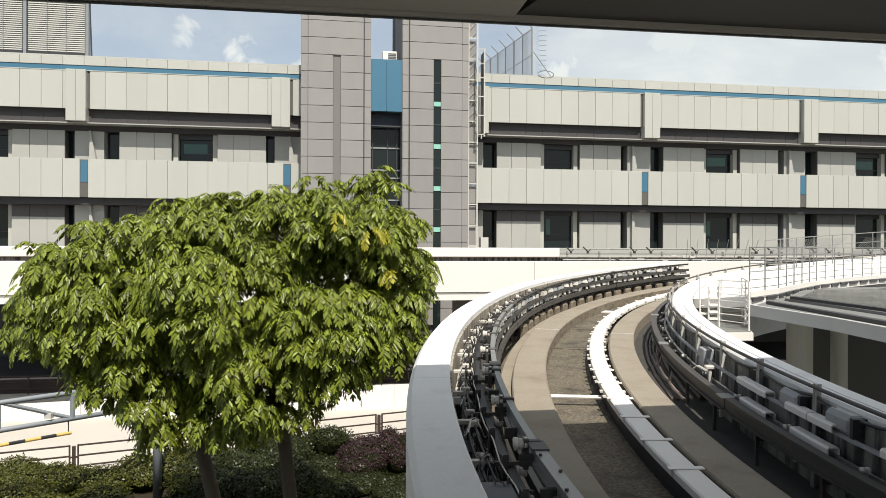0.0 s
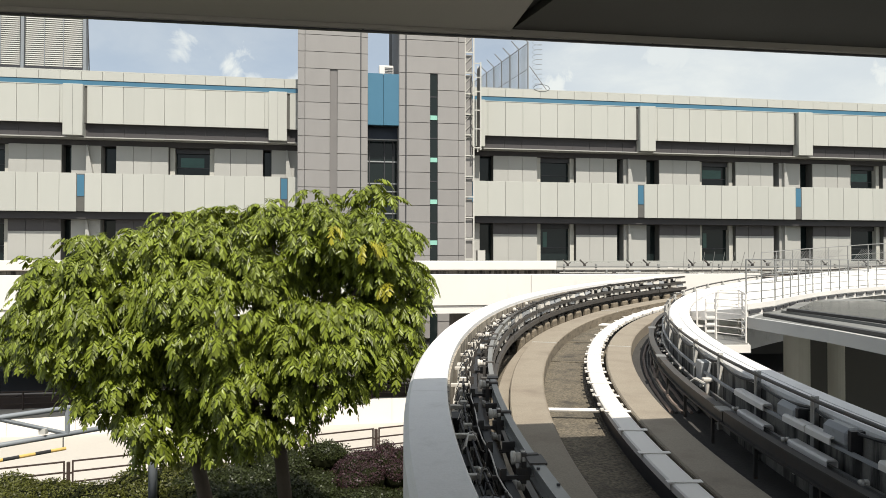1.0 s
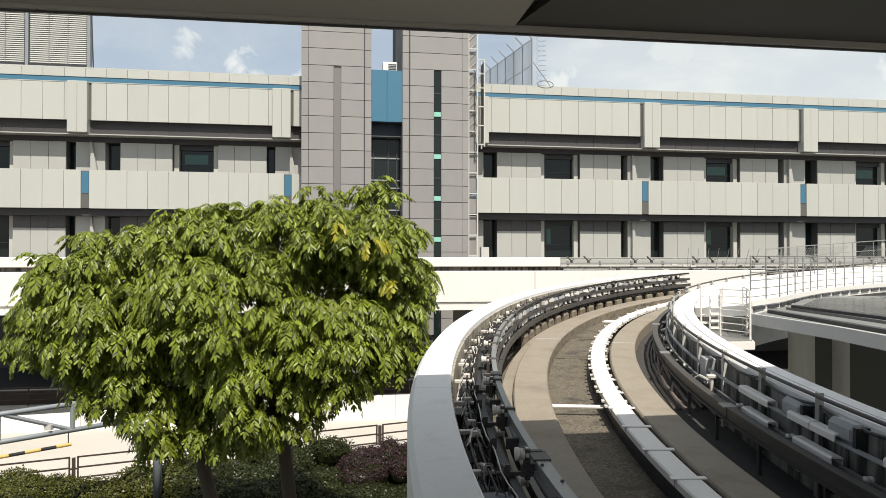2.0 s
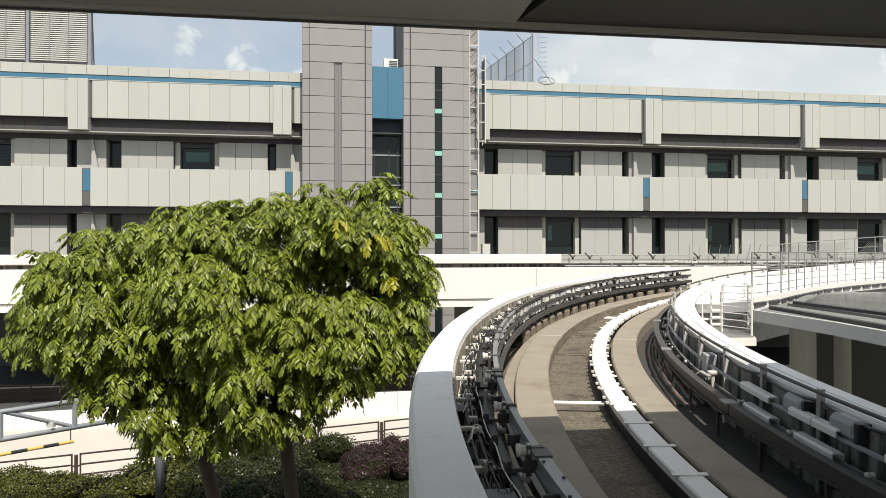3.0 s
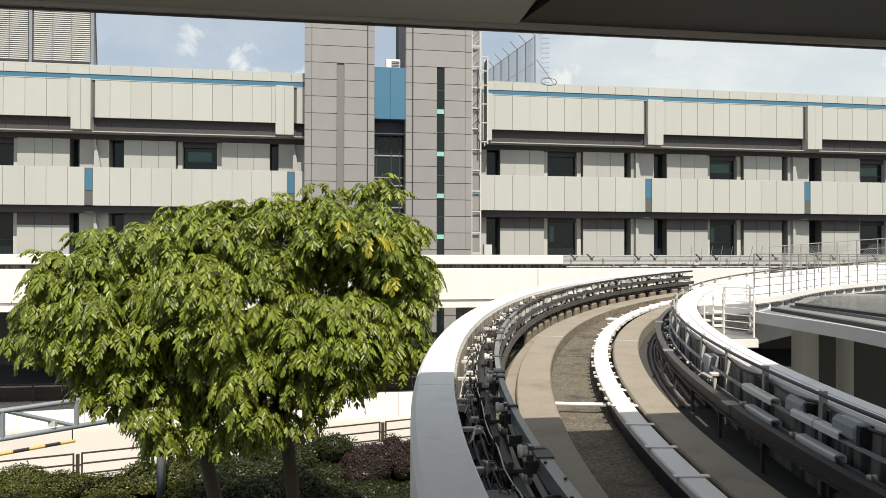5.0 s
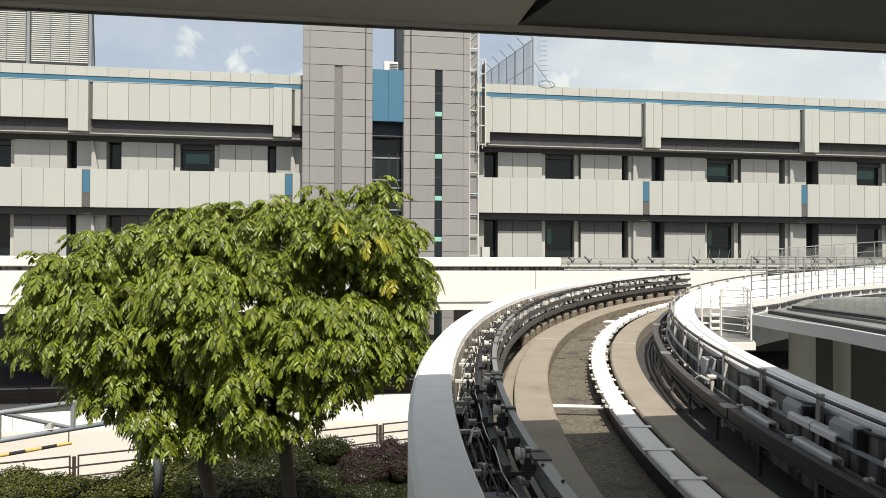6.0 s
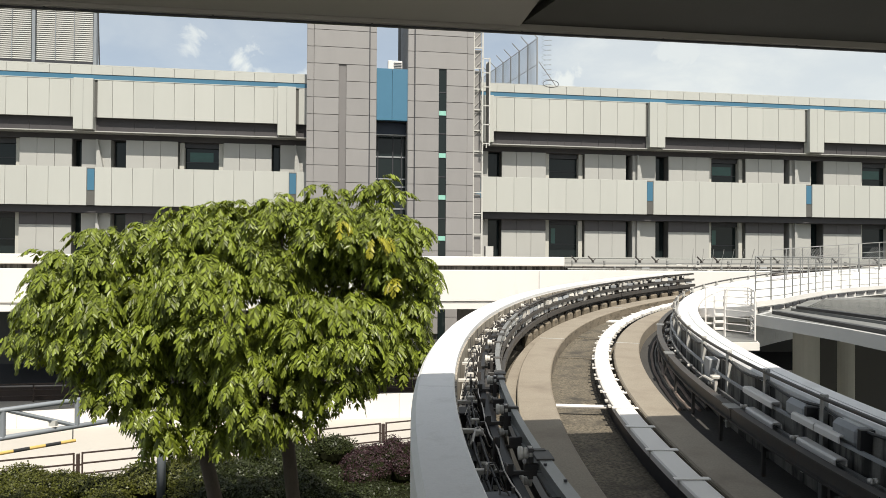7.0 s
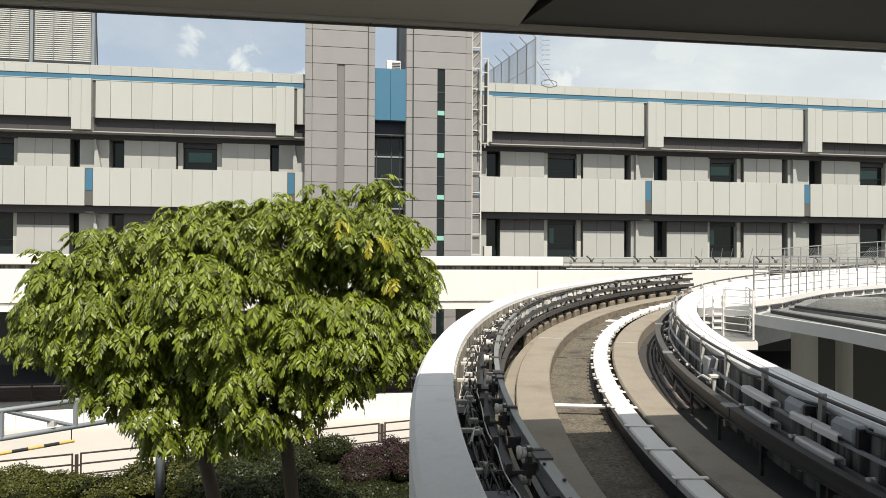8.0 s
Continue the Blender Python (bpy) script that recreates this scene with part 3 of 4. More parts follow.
    for n in range(-1, 6):
        part("pier", abox(n * 12 - 2.8, n * 12 - 1.8, -9.2, -8.0, 0, 5.7, bevel=0.05), "shade_wall", g)


main_line()


# ---- the curved guideway ----
A0, A1 = -24.0, 39.4


def curved_guideway():
    g = thing("curved_guideway", "curved concrete people-mover guideway with white parapets", "guideway", kind="structure")
    a = A0
    while a < A1:
        c = min(a + 11.0, A1)
        part("outer_parapet", sweep([(31.13, -1.5), (31.60, -1.5), (31.60, 0.70), (31.55, 0.755), (31.15, 0.755), (31.13, 0.735)], a + 0.01, c - 0.01, 0.5), "white_cap", g, "white outer parapet with a broad cap")
        a = c
    part("outer_lining", sweep(rect(31.105, 31.13, -0.28, 0.66), A0, A1), "stained", g, "streaked concrete inner face")
    a = A0
    while a < 80:
        c = min(a + 13.0, 80)
        part("inner_parapet", sweep([(26.72, -1.5), (27.18, -1.5), (27.18, 0.70), (27.15, 0.73), (26.975, 0.73), (26.97, 0.71), (26.95, 0.71), (26.945, 0.73), (26.76, 0.73), (26.72, 0.69)], a + 0.01, c - 0.01, 0.5), "white_cap", g, "white inner parapet with a grooved cap")
        a = c
    # Darker than the outer lining: stains, and shade held in the colour.
    part("inner_lining", sweep(rect(27.18, 27.205, -0.28, 0.64), A0, 80), "grimy", g, "streaked concrete inner face")
    part("deck", sweep(rect(26.76, 31.55, -1.45, -0.28), A0, 80), "deck", g, "rough stained deck")
    for r0, r1, cuts in ((29.70, 30.26, (-24, -6, 14.24, 27.4, 50, 80)), (27.99, 28.50, (-24, -6, 13.86, 27.4, 50, 80))):
        for a, c in zip(cuts, cuts[1:]):
            part("running_pad", sweep([(r0, -0.28), (r1, -0.28), (r1, -0.02), (r1 - 0.02, 0), (r0 + 0.02, 0), (r0, -0.02)], a + 0.06, c - 0.06, 0.7), "pad", g, "worn tan concrete running strip")
            part("joint_strip", sweep(rect(r0, r1, -0.28, 0.004), c - 0.025, c + 0.025, 0.1), "pale_box", g)
    for r in (29.694, 28.506):
        part("strip_side", sweep(rect(r - 0.006, r + 0.006, -0.27, -0.03), A0, 50, 0.7), "strip_side", g, "dirt-stained side of the running strip")
    part("side_kerb", sweep(rect(30.27, 30.46, -0.28, -0.09), A0, A1, 0.7), "pad", g, "low tan concrete kerb")
    part("ballast_bed", sweep(rect(28.90, 29.70, -0.28, -0.25), A0, 80), "deck", g, "gritty infill between the running strips")
    # Strip coloured almost black in place of a deeper, shaded trench.
    part("trench_floor", sweep(rect(27.21, 27.98, -0.28, -0.262), A0, 60), "trench_dark", g, "trench floor strip coloured dark for its deep shade")
    # cross pipe and drain gratings between the strips
    part("cross_pipe", rod([at(29.70, 2.97, -0.11), at(28.90, 2.97, -0.11)], 0.032, 8), "white", g, "white cross pipe")
    part("cross_plate", sweep(rect(29.05, 29.68, -0.25, -0.22), 24.0, 24.7), "white", g, "pale cross plate")
    for ang in (12.1, 17.5):
        part("bed_joint", sweep(rect(28.95, 29.69, -0.25, -0.235), ang, ang + 0.25), "deck", g)
    # white trough covers, plate by plate, with side tabs
    plate = [(28.61, -0.04), (28.61, 0.03), (28.63, 0.045), (28.87, 0.045), (28.89, 0.03), (28.89, -0.04)]
    k, a = 0, -0.19 - 13 * 1.86
    while a < 60:
        step = 1.86
        cov = part("trough_cover", sweep(plate, a + 0.025, a + step - 0.025, 0.6), "white", g, "white trough cover plate")
        m = at_pose(28.75, a, -0.013)
        part("tab", box(bmesh.new(), -0.185, 0.185, -0.035, 0.035, 0.06, 0.072, m), "white", cov, "pale joint tab")
        for s in (0.62, 1.24) if a > 1 else ():
            part("clip", box(bmesh.new(), -0.19, 0.19, -0.045, 0.045, -0.01, 0.015, at_pose(28.75, a + s, -0.01)), "insulator", cov)
        a += step
        k += 1
    part("trough_wall", sweep(rect(28.66, 28.84, -0.28, -0.05), A0, 60), "dark", g, "dark trough side")
    return g


guideway = curved_guideway()


def beam_profile(r, z, w, h, t):
    """An I-beam on its feet: (radius, height) pairs."""
    return [(r - w, z - h), (r + w, z - h), (r + w, z - h + t), (r + t * 0.5, z - h + t), (r + t * 0.5, z - t), (r + w, z - t), (r + w, z), (r - w, z),
            (r - w, z - t), (r - t * 0.5, z - t), (r - t * 0.5, z - h + t), (r - w, z - h + t)]


def drum(r=0.05, w=0.11):
    bm = bmesh.new()
    tube(bm, [(-w / 2, 0, 0), (-w / 2 + 0.03, 0, 0)], r, 12)
    tube(bm, [(-w / 2 + 0.03, 0, 0), (w / 2 - 0.03, 0, 0)], r * 0.82, 12)
    tube(bm, [(w / 2 - 0.03, 0, 0), (w / 2, 0, 0)], r, 12)
    return bm


def outer_equipment():
    g = thing("outer_power_rail", "steel guide rail with insulators and cable racks along the outer parapet", "guide rail")
    rnd = random.Random(4)
    # guide beam in lengths, with splice plates
    a, step = -24.9, 6.1
    while a < A1 - 1:
        c = min(a + step, A1)
        kind = 0 if a < -6.7 else 1 if a < 11 else 2
        mat, lab = (("steel", "galvanised guide beam"), ("steel", "galvanised capped guide beam"), ("rail", "dark guide beam"))[kind]
        b = part("guide_beam", sweep(beam_profile(30.56, 0.75, (0.05, 0.032, 0.03)[kind], (0.15, 0.15, 0.06)[kind], 0.018), a + 0.03, c - 0.03, 0.6), mat, g, lab)
        if kind == 0:
            for k in range(9):
                part("bolt", tube(bmesh.new(), [at(30.56 + 0.03 * (-1) ** k, a + 0.4 + 0.66 * k, 0.75), at(30.56 + 0.03 * (-1) ** k, a + 0.4 + 0.66 * k, 0.766)], 0.014, 6), "dark", b)
        part("splice_plate", box(bmesh.new(), -0.07, 0.07, -0.11, 0.11, -0.012, 0.008, at_pose(30.56, a, 0.755)), "rail", b)
        part("web", sweep(rect(30.50, 30.53, 0.46, 0.54), a + 0.05, c - 0.05, 0.6), "rail", b, "dark web plate")
        part("lower_web", sweep(rect(30.46, 30.52, 0.22, 0.33), a + 0.05, c - 0.05, 0.6), "rail", b, "dark lower rail")
        a += step
    for r, z, mat in ((30.70, 0.44, "rail"), (30.72, 0.20, "rail"), (30.78, 0.58, "black")):
        part("conductor_rail", sweep(beam_profile(r, z, 0.035, 0.09, 0.015), A0, A1, 0.7), mat, g, "dark conductor rail")
    runs = ((30.93, 0.56, 0.012, "black"), (30.98, 0.50, 0.016, "black"), (30.90, 0.36, 0.016, "rail"), (31.02, 0.26, 0.022, "black"), (30.86, 0.12, 0.018, "rust"),
            (30.84, 0.62, 0.007, "insulator"), (30.95, 0.40, 0.007, "pale_box"), (31.05, 0.34, 0.008, "insulator"), (30.80, 0.30, 0.008, "rust"), (30.62, 0.05, 0.02, "black"))
    for r, z, q, mat in runs:
        bm = bmesh.new()
        n = int((A1 - A0) / 0.5)
        tube(bm, [at(r + 0.022 * noise.noise(Vector((k * 0.45, r * 40, z * 9))), A0 + k * 0.5, z + 0.05 * noise.noise(Vector((k * 0.4, z * 50, r * 7)))) for k in range(n)], q, 6)
        part("cable", bm, mat, g)
    # looped leads between the wall arms and the conductor rails
    a = -12.0
    while a < 22:
        bm = bmesh.new()
        z0, out = rnd.uniform(0.42, 0.6), rnd.uniform(0.3, 1.3)
        tube(bm, [at(31.02 - 0.32 * q / 7, a + out * q / 7 + 0.2 * math.sin(q * 1.4), z0 + 0.12 * math.sin(q * 0.9) - 0.02 * q) for q in range(8)], rnd.choice((0.005, 0.008)), 5)
        part("lead", bm, rnd.choice(("insulator", "black", "rail", "black")), g)
        a += rnd.uniform(0.35, 0.7)
    post = mesh_of("post", box(box(bmesh.new(), -0.03, 0.03, -0.006, 0.006, -0.28, 0.68), -0.03, -0.018, -0.04, 0.04, -0.28, 0.68), "rail")
    thin = mesh_of("rack_rod", rod([(0, 0, -0.28), (0, 0, 0.66)], 0.014, 6), "rail")
    arm = mesh_of("arm", abox(-0.02, 0.30, -0.012, 0.012, -0.016, 0.016), "rail")
    wall_arm = mesh_of("wall_arm", abox(0, 0.24, -0.03, 0.03, -0.022, 0.022, bevel=0.005), "insulator")
    block = mesh_of("block", abox(-0.04, 0.04, -0.045, 0.045, -0.10, 0.0, bevel=0.008), "black")
    stem = mesh_of("stem", abox(-0.025, 0.025, -0.03, 0.03, -0.42, -0.10), "pale_box")
    roller = mesh_of("roller", drum(0.055, 0.11), "insulator", True)
    bracket_bm = box(bmesh.new(), 0.05, 0.17, -0.03, 0.03, -0.02, 0.03, bevel=0.006)
    box(bracket_bm, 0.02, 0.06, -0.05, 0.05, -0.2, 0.05)
    bracket = mesh_of("roller_bracket", bracket_bm, "rail")
    foot = mesh_of("pedestal", abox(-0.08, 0.08, -0.19, 0.19, 0, 0.36, bevel=0.04), "strip_side")
    clip = mesh_of("cable_clip", abox(-0.05, 0.04, -0.025, 0.025, -0.03, 0.03, bevel=0.008), "insulator")
    saddle = mesh_of("saddle", abox(-0.06, 0.06, -0.018, 0.018, -0.05, 0.05, bevel=0.006), "rail")
    # racks: post, arms, feet
    k, a = 0, -20.0
    while a < A1:
        placed("post", post, at_pose(30.82, a, 0), g)
        placed("rack_rod", thin, at_pose(30.90 + rnd.uniform(-0.03, 0.03), a + 0.5, rnd.uniform(-0.12, 0.02)), g)
        if k % 2 == 0:
            for z in (0.60, 0.36, 0.10):
                placed("arm", arm, at_pose(30.88, a, z), g)
        if a > 13:
            placed("pedestal", foot, at_pose(30.55, a + 0.5, -0.26), g)
        placed("saddle", saddle, at_pose(30.64, a + 0.02, 0.62), g)
        for z, r in ((0.56, 30.93), (0.36, 30.90), (0.26, 31.02)):
            placed("cable_clip", clip, at_pose(r, a + rnd.uniform(0.2, 1.0), z), g)
        a += 1.35
        k += 1
    # arms on the wall, each with a black block and a pale stem
    for k in range(-9, 17):
        w = placed("wall_arm", wall_arm, at_pose(31.10, 0.6 + 2.2 * k, 0.52), g)
        for name, me in (("block", block), ("stem", stem)):
            b = new(name, me)
            b.parent, b.location = w, (0.2, 0, 0.0)
    # rollers on brackets over the beam, a smaller one below each
    for k in range(-5, 8):
        a = -1.2 + 2.6 * k
        q = placed("roller_bracket", bracket, at_pose(30.68, a, 0.74), g)
        b = new("roller", roller)
        b.parent = q
        b = new("roller", roller)
        b.parent, b.location, b.scale = q, (0.03, 0.12, -0.27), (0.85, 0.85, 0.85)
    # pale plates and fittings in two rows between the far rails
    plates = [mesh_of("rail_plate", abox(-0.03, 0.02, -w, w, -h, h, bevel=0.01), mat)
              for w, h, mat in ((0.17, 0.065, "insulator"), (0.11, 0.05, "pale_box"), (0.20, 0.05, "box"), (0.06, 0.075, "insulator"))]
    for z, r in ((0.60, 30.56), (0.41, 30.55)):
        a = 7.0
        while a < A1 - 0.5:
            placed("rail_plate", rnd.choice(plates), at_pose(r, a, z + rnd.uniform(-0.015, 0.015)) @ pose(0, 0, 0, rnd.uniform(-7, 7), rnd.uniform(-25, 10), rnd.uniform(-6, 6)), g)
            a += rnd.uniform(0.55, 1.1)
    part("rail_line", sweep(rect(30.53, 30.56, 0.485, 0.52), 6, A1, 0.7), "rail", g, "thin dark rail")
    # ladder tray in the trough between the racks and the wall
    for r in (30.89, 31.08):
        part("tray_side", sweep(rect(r - 0.008, r + 0.008, -0.02, 0.07), A0, A1, 0.8), "steel", g)
    pan = mesh_of("tray_cover", abox(-0.085, 0.085, -0.17, 0.17, 0, 0.02, bevel=0.004), "pale_box")
    a = -14.0
    while a < A1 - 1:
        placed("tray_cover", pan, at_pose(30.985, a, 0.03 + 0.01 * rnd.random()), g)
        a += 0.82 + 0.25 * rnd.random()
    part("trough_plate", sweep(rect(30.87, 31.10, -0.06, -0.04), A0, 20, 0.8), "pale_box", g, "pale trough plates")

    def cabinet(r, a, z, sx, sy, sz, mat, label):
        c = part("cabinet", box(bmesh.new(), -sx, sx, -sy, sy, 0, sz, at_pose(r, a, z), bevel=0.015), mat, g, label)
        part("lid", box(bmesh.new(), -sx - 0.015, sx + 0.015, -sy - 0.015, sy + 0.015, sz, sz + 0.02, at_pose(r, a, z)), mat, c)
    cabinet(30.98, -7.75, 0.02, 0.10, 0.24, 0.58, "grey_dark", "dark blue-grey trackside cabinet")
    cabinet(31.05, -4.6, 0.0, 0.05, 0.16, 0.40, "black", "black trackside box")
    cabinet(30.98, -5.2, 0.05, 0.09, 0.12, 0.18, "box", "grey trackside box")
    cabinet(31.05, -2.2, 0.15, 0.05, 0.12, 0.34, "black", "black trackside box")
    cabinet(30.98, -0.9, 0.12, 0.08, 0.15, 0.2, "pale_box", "pale trackside box")
    cabinet(31.04, 4.0, 0.15, 0.06, 0.1, 0.3, "pale_box", "pale trackside box")


outer_equipment()


def inner_equipment():
    g = thing("inner_power_rail", "dark guide rail with posts, pipes and covers along the inner parapet", "guide rail")
    a = A0
    while a < 66:
        b = part("guide_beam", sweep(beam_profile(27.56, 0.31, 0.055, 0.19, 0.022), a + 0.03, a + 7.97, 0.6), "rail", g, "dark guide beam")
        part("splice_plate", box(bmesh.new(), -0.085, 0.085, -0.12, 0.12, -0.01, 0.008, at_pose(27.56, a, 0.305)), "steel", b)
        a += 8.0
    part("web_rail", sweep(rect(27.44, 27.455, 0.02, 0.14), A0, 66, 0.7), "black", g)
    part("conductor_rail", sweep(rect(27.295, 27.33, 0.45, 0.485), A0, 30, 0.7), "box", g, "pale conductor rail")
    part("conductor_rail", sweep(rect(27.30, 27.34, 0.20, 0.25), A0, 30, 0.7), "steel", g)
    for r, z, q, mat in ((27.72, -0.24, 0.03, "rust"), (27.65, -0.25, 0.025, "rail"), (27.56, -0.25, 0.03, "rust"), (27.42, -0.24, 0.03, "rust"), (27.30, -0.22, 0.03, "rail"), (27.24, -0.15, 0.025, "rust")):
        bm = bmesh.new()
        tube(bm, [at(r + 0.005 * math.sin(k * 1.3 + r * 30), 4.0 + k * 0.7, z + 0.01 * math.sin(k * 2.1)) for k in range(70)], q, 6)
        part("cable", bm, mat, g, "")
    for r, z, q in ((27.40, 0.16, 0.012), (27.43, 0.10, 0.01), (27.37, 0.06, 0.014), (27.34, 0.0, 0.012), (27.45, 0.04, 0.01)):
        bm = bmesh.new()
        tube(bm, [at(r + 0.01 * math.sin(k * 0.9 + r * 60), A0 + k * 0.7, z + 0.012 * math.sin(k * 1.1 + z * 80)) for k in range(40)], q, 5)
        part("conduit", bm, "pale_box", g, "thin pale conduit")
    hand = bmesh.new()
    tube(hand, [at(27.26, A0 + k * 0.8, 0.81) for k in range(105)], 0.023, 8)
    part("handrail", hand, "rail", g, "dark pipe handrail", True)
    sag = bmesh.new()
    tube(sag, [at(27.25, A0 + k * 0.35, 0.72 - 0.06 * abs(math.sin((k * 0.35 + A0 + 0.57) * math.pi / 2.79))) for k in range(200)], 0.018, 6)
    part("cable", sag, "black", g, "sagging black cable")
    post = mesh_of("post", box(box(bmesh.new(), -0.035, 0.035, -0.008, 0.008, -0.28, 0.85), -0.035, -0.02, -0.035, 0.035, -0.28, 0.85), "steel")
    pale_post = mesh_of("post", box(box(bmesh.new(), -0.035, 0.035, -0.008, 0.008, -0.28, 0.85), -0.035, -0.02, -0.035, 0.035, -0.28, 0.85), "pale_box")
    stub = mesh_of("clamp", abox(-0.13, 0.13, -0.022, 0.022, -0.018, 0.018, bevel=0.005), "insulator")
    dr = mesh_of("insulator", drum(0.03, 0.08), "insulator", True)
    leg = mesh_of("leg", abox(-0.02, 0.02, -0.02, 0.02, -0.28, 0.13), "rail")
    strut = mesh_of("strut", abox(-0.02, 0.32, -0.02, 0.02, -0.02, 0.02), "rail")
    a = -0.57 - 8 * 2.79
    while a < 66:
        placed("post", pale_post if a > 1 else post, at_pose(27.24, a, 0), g)
        placed("clamp", stub, at_pose(27.30, a + 0.1, 0.18), g)
        placed("clamp", stub, at_pose(27.32, a + 0.1, 0.02), g)
        placed("insulator", dr, at_pose(27.40, a + 0.6, 0.30), g)
        placed("strut", strut, at_pose(27.56, a + 1.4, 0.05), g)
        placed("leg", leg, at_pose(27.56, a + 1.4, 0.0), g)
        a += 2.79
    # inverted-channel covers over the conductor rails
    shell = lambda r, z, w, h: [(r - w, z - h), (r - w, z - 0.02), (r - w + 0.02, z), (r + w - 0.02, z), (r + w, z - 0.02), (r + w, z - h), (r + w - 0.015, z - h), (r + w - 0.015, z - 0.02), (r - w + 0.015, z - 0.02), (r - w + 0.015, z - h)]
    for r, z, a, c in ((27.32, 0.55, -1.55, 0.2), (27.32, 0.56, -3.48, -2.55), (27.32, 0.56, -4.42, -3.52), (27.35, 0.32, -1.7, -0.15), (27.35, 0.33, -4.4, -2.9), (27.32, 0.56, -9.0, -5.9)):
        part("channel_cover", sweep(shell(r, z, 0.065, 0.08), a, c, 0.3), "white", g, "pale channel-shaped cover")
    for a, z in ((-2.35, 0.48), (-4.3, 0.50), (-6.9, 0.50)):
        c = part("drum_box", box(bmesh.new(), -0.09, 0.09, -0.26, 0.18, 0, 0.21, at_pose(27.24, a, z - 0.02), bevel=0.05), "box", g, "rounded grey equipment box")
        part("end_plate", box(bmesh.new(), -0.08, 0.08, -0.30, -0.25, 0.0, 0.2, at_pose(27.24, a, z - 0.02)), "black", c, "black end plate")
    c = part("junction_box", box(bmesh.new(), -0.08, 0.08, -0.14, 0.14, 0, 0.32, at_pose(27.29, 3.55, 0.30), bevel=0.012), "box", g, "grey junction box")
    part("box_door", box(bmesh.new(), 0.078, 0.088, -0.11, 0.11, 0.03, 0.29, at_pose(27.29, 3.55, 0.30)), "grey_paint", c)
    t = part("lamp_stem", rod([at(27.40, 2.34, 0.0), at(27.40, 2.34, 0.42)], 0.03, 8), "insulator", g, "white insulator stem")
    part("cap", box(bmesh.new(), -0.07, 0.07, -0.05, 0.05, 0, 0.05, at_pose(27.40, 2.34, 0.42), bevel=0.01), "insulator", t)
    part("pipe_arm", rod([at(27.40, 2.34, 0.36), at(27.44, 3.3, 0.36), at(27.48, 3.5, 0.3)], 0.022, 6), "insulator", t)


inner_equipment()


# ---- walkway, landing and low roof inside the curve ----
WALK_EDGE = ((6.62, 15.0), (7.85, 16.3), (8.85, 17.66), (9.95, 19.05), (11.08, 20.45), (13.15, 22.57), (16.06, 25.17), (21.0, 28.6))
WALK_Z = 7.25


def loft(lows, highs, z_drop):
    """A slab between two edges of equal length, z_drop thick."""
    bm = bmesh.new()
    down = Vector((0, 0, -z_drop))
    rows = [[bm.verts.new(p) for p in (a, b, b + down, a + down)] for a, b in zip(lows, highs)]
    for q, w in zip(rows, rows[1:]):
        for k in range(4):
            bm.faces.new((q[k], q[(k + 1) % 4], w[(k + 1) % 4], w[k]))
    bm.faces.new(rows[0][::-1])
    bm.faces.new(rows[-1])
    return bm


def walkway():
    g = thing("inner_walkway", "white walkway slab with a kerb inside the curve", "walkway", kind="structure")
    edge = [Vector((x, y, WALK_Z)) for x, y in WALK_EDGE]
    wall = [at(26.70, a, 0.66) for a in (17.0, 18.6, 21.0, 25.0, 29.5, 36.0, 44.0, 54.0)]
    part("slab", loft(wall, edge, 0.22), "white", g, "white painted walkway slab")
    for p, q in zip(edge, edge[1:]):
        d = (q - p).normalized()
        n = Vector((-d.y, d.x, 0)) * 0.035
        up = Vector((0, 0, 0.1))
        part("toe_board", loft([p + n + up, q + n + up], [p - n + up, q - n + up], 0.12), "white", g, "white toe board")
        m = max(1, round((q - p).length / 0.9))
        for k in range(m):
            a, c = p.lerp(q, (k + 0.12) / m), p.lerp(q, (k + 0.88) / m)
            drop = Vector((0, 0, -0.05))
            part("drain_slot", loft([a - n * 0.4 + drop, c - n * 0.4 + drop], [a - n * 1.15 + drop, c - n * 1.15 + drop], 0.07), "dark", g, "dark drain slot")


walkway()


def rail_run(name, label, places, height, rails, post_r=0.025, rail_r=0.018, mat="steel"):
    g = thing(name, label, "railing")
    for p in places:
        part("post", rod([p, p + Vector((0, 0, height))], post_r, 6), mat, g)
    for k in range(rails):
        z = Vector((0, 0, height * (k + 1) / rails))
        part("rail", rod([p + z for p in places], rail_r * (1.4 if k == rails - 1 else 1.0), 6), mat, g)
    return g


def spread(points, step):
    """Places at an even step along a line of points."""
    out, left = [points[0]], step
    for p, q in zip(points, points[1:]):
        run, done = (q - p).length, 0.0
        while run - done >= left:
            done += left
            out.append(p.lerp(q, done / run))
            left = step
        left -= run - done
    return out


rail_run("walkway_railing", "galvanised steel railing along the curved walkway", spread([Vector((x, y, WALK_Z)) for x, y in WALK_EDGE], 0.95), 1.06, 6, 0.017, 0.010)
rail_run("walkway_railing", "galvanised steel railing on the far walkway edge", [at(26.55, 36 + 2.4 * k, 0.66) for k in range(12)], 1.05, 3, 0.019, 0.013)


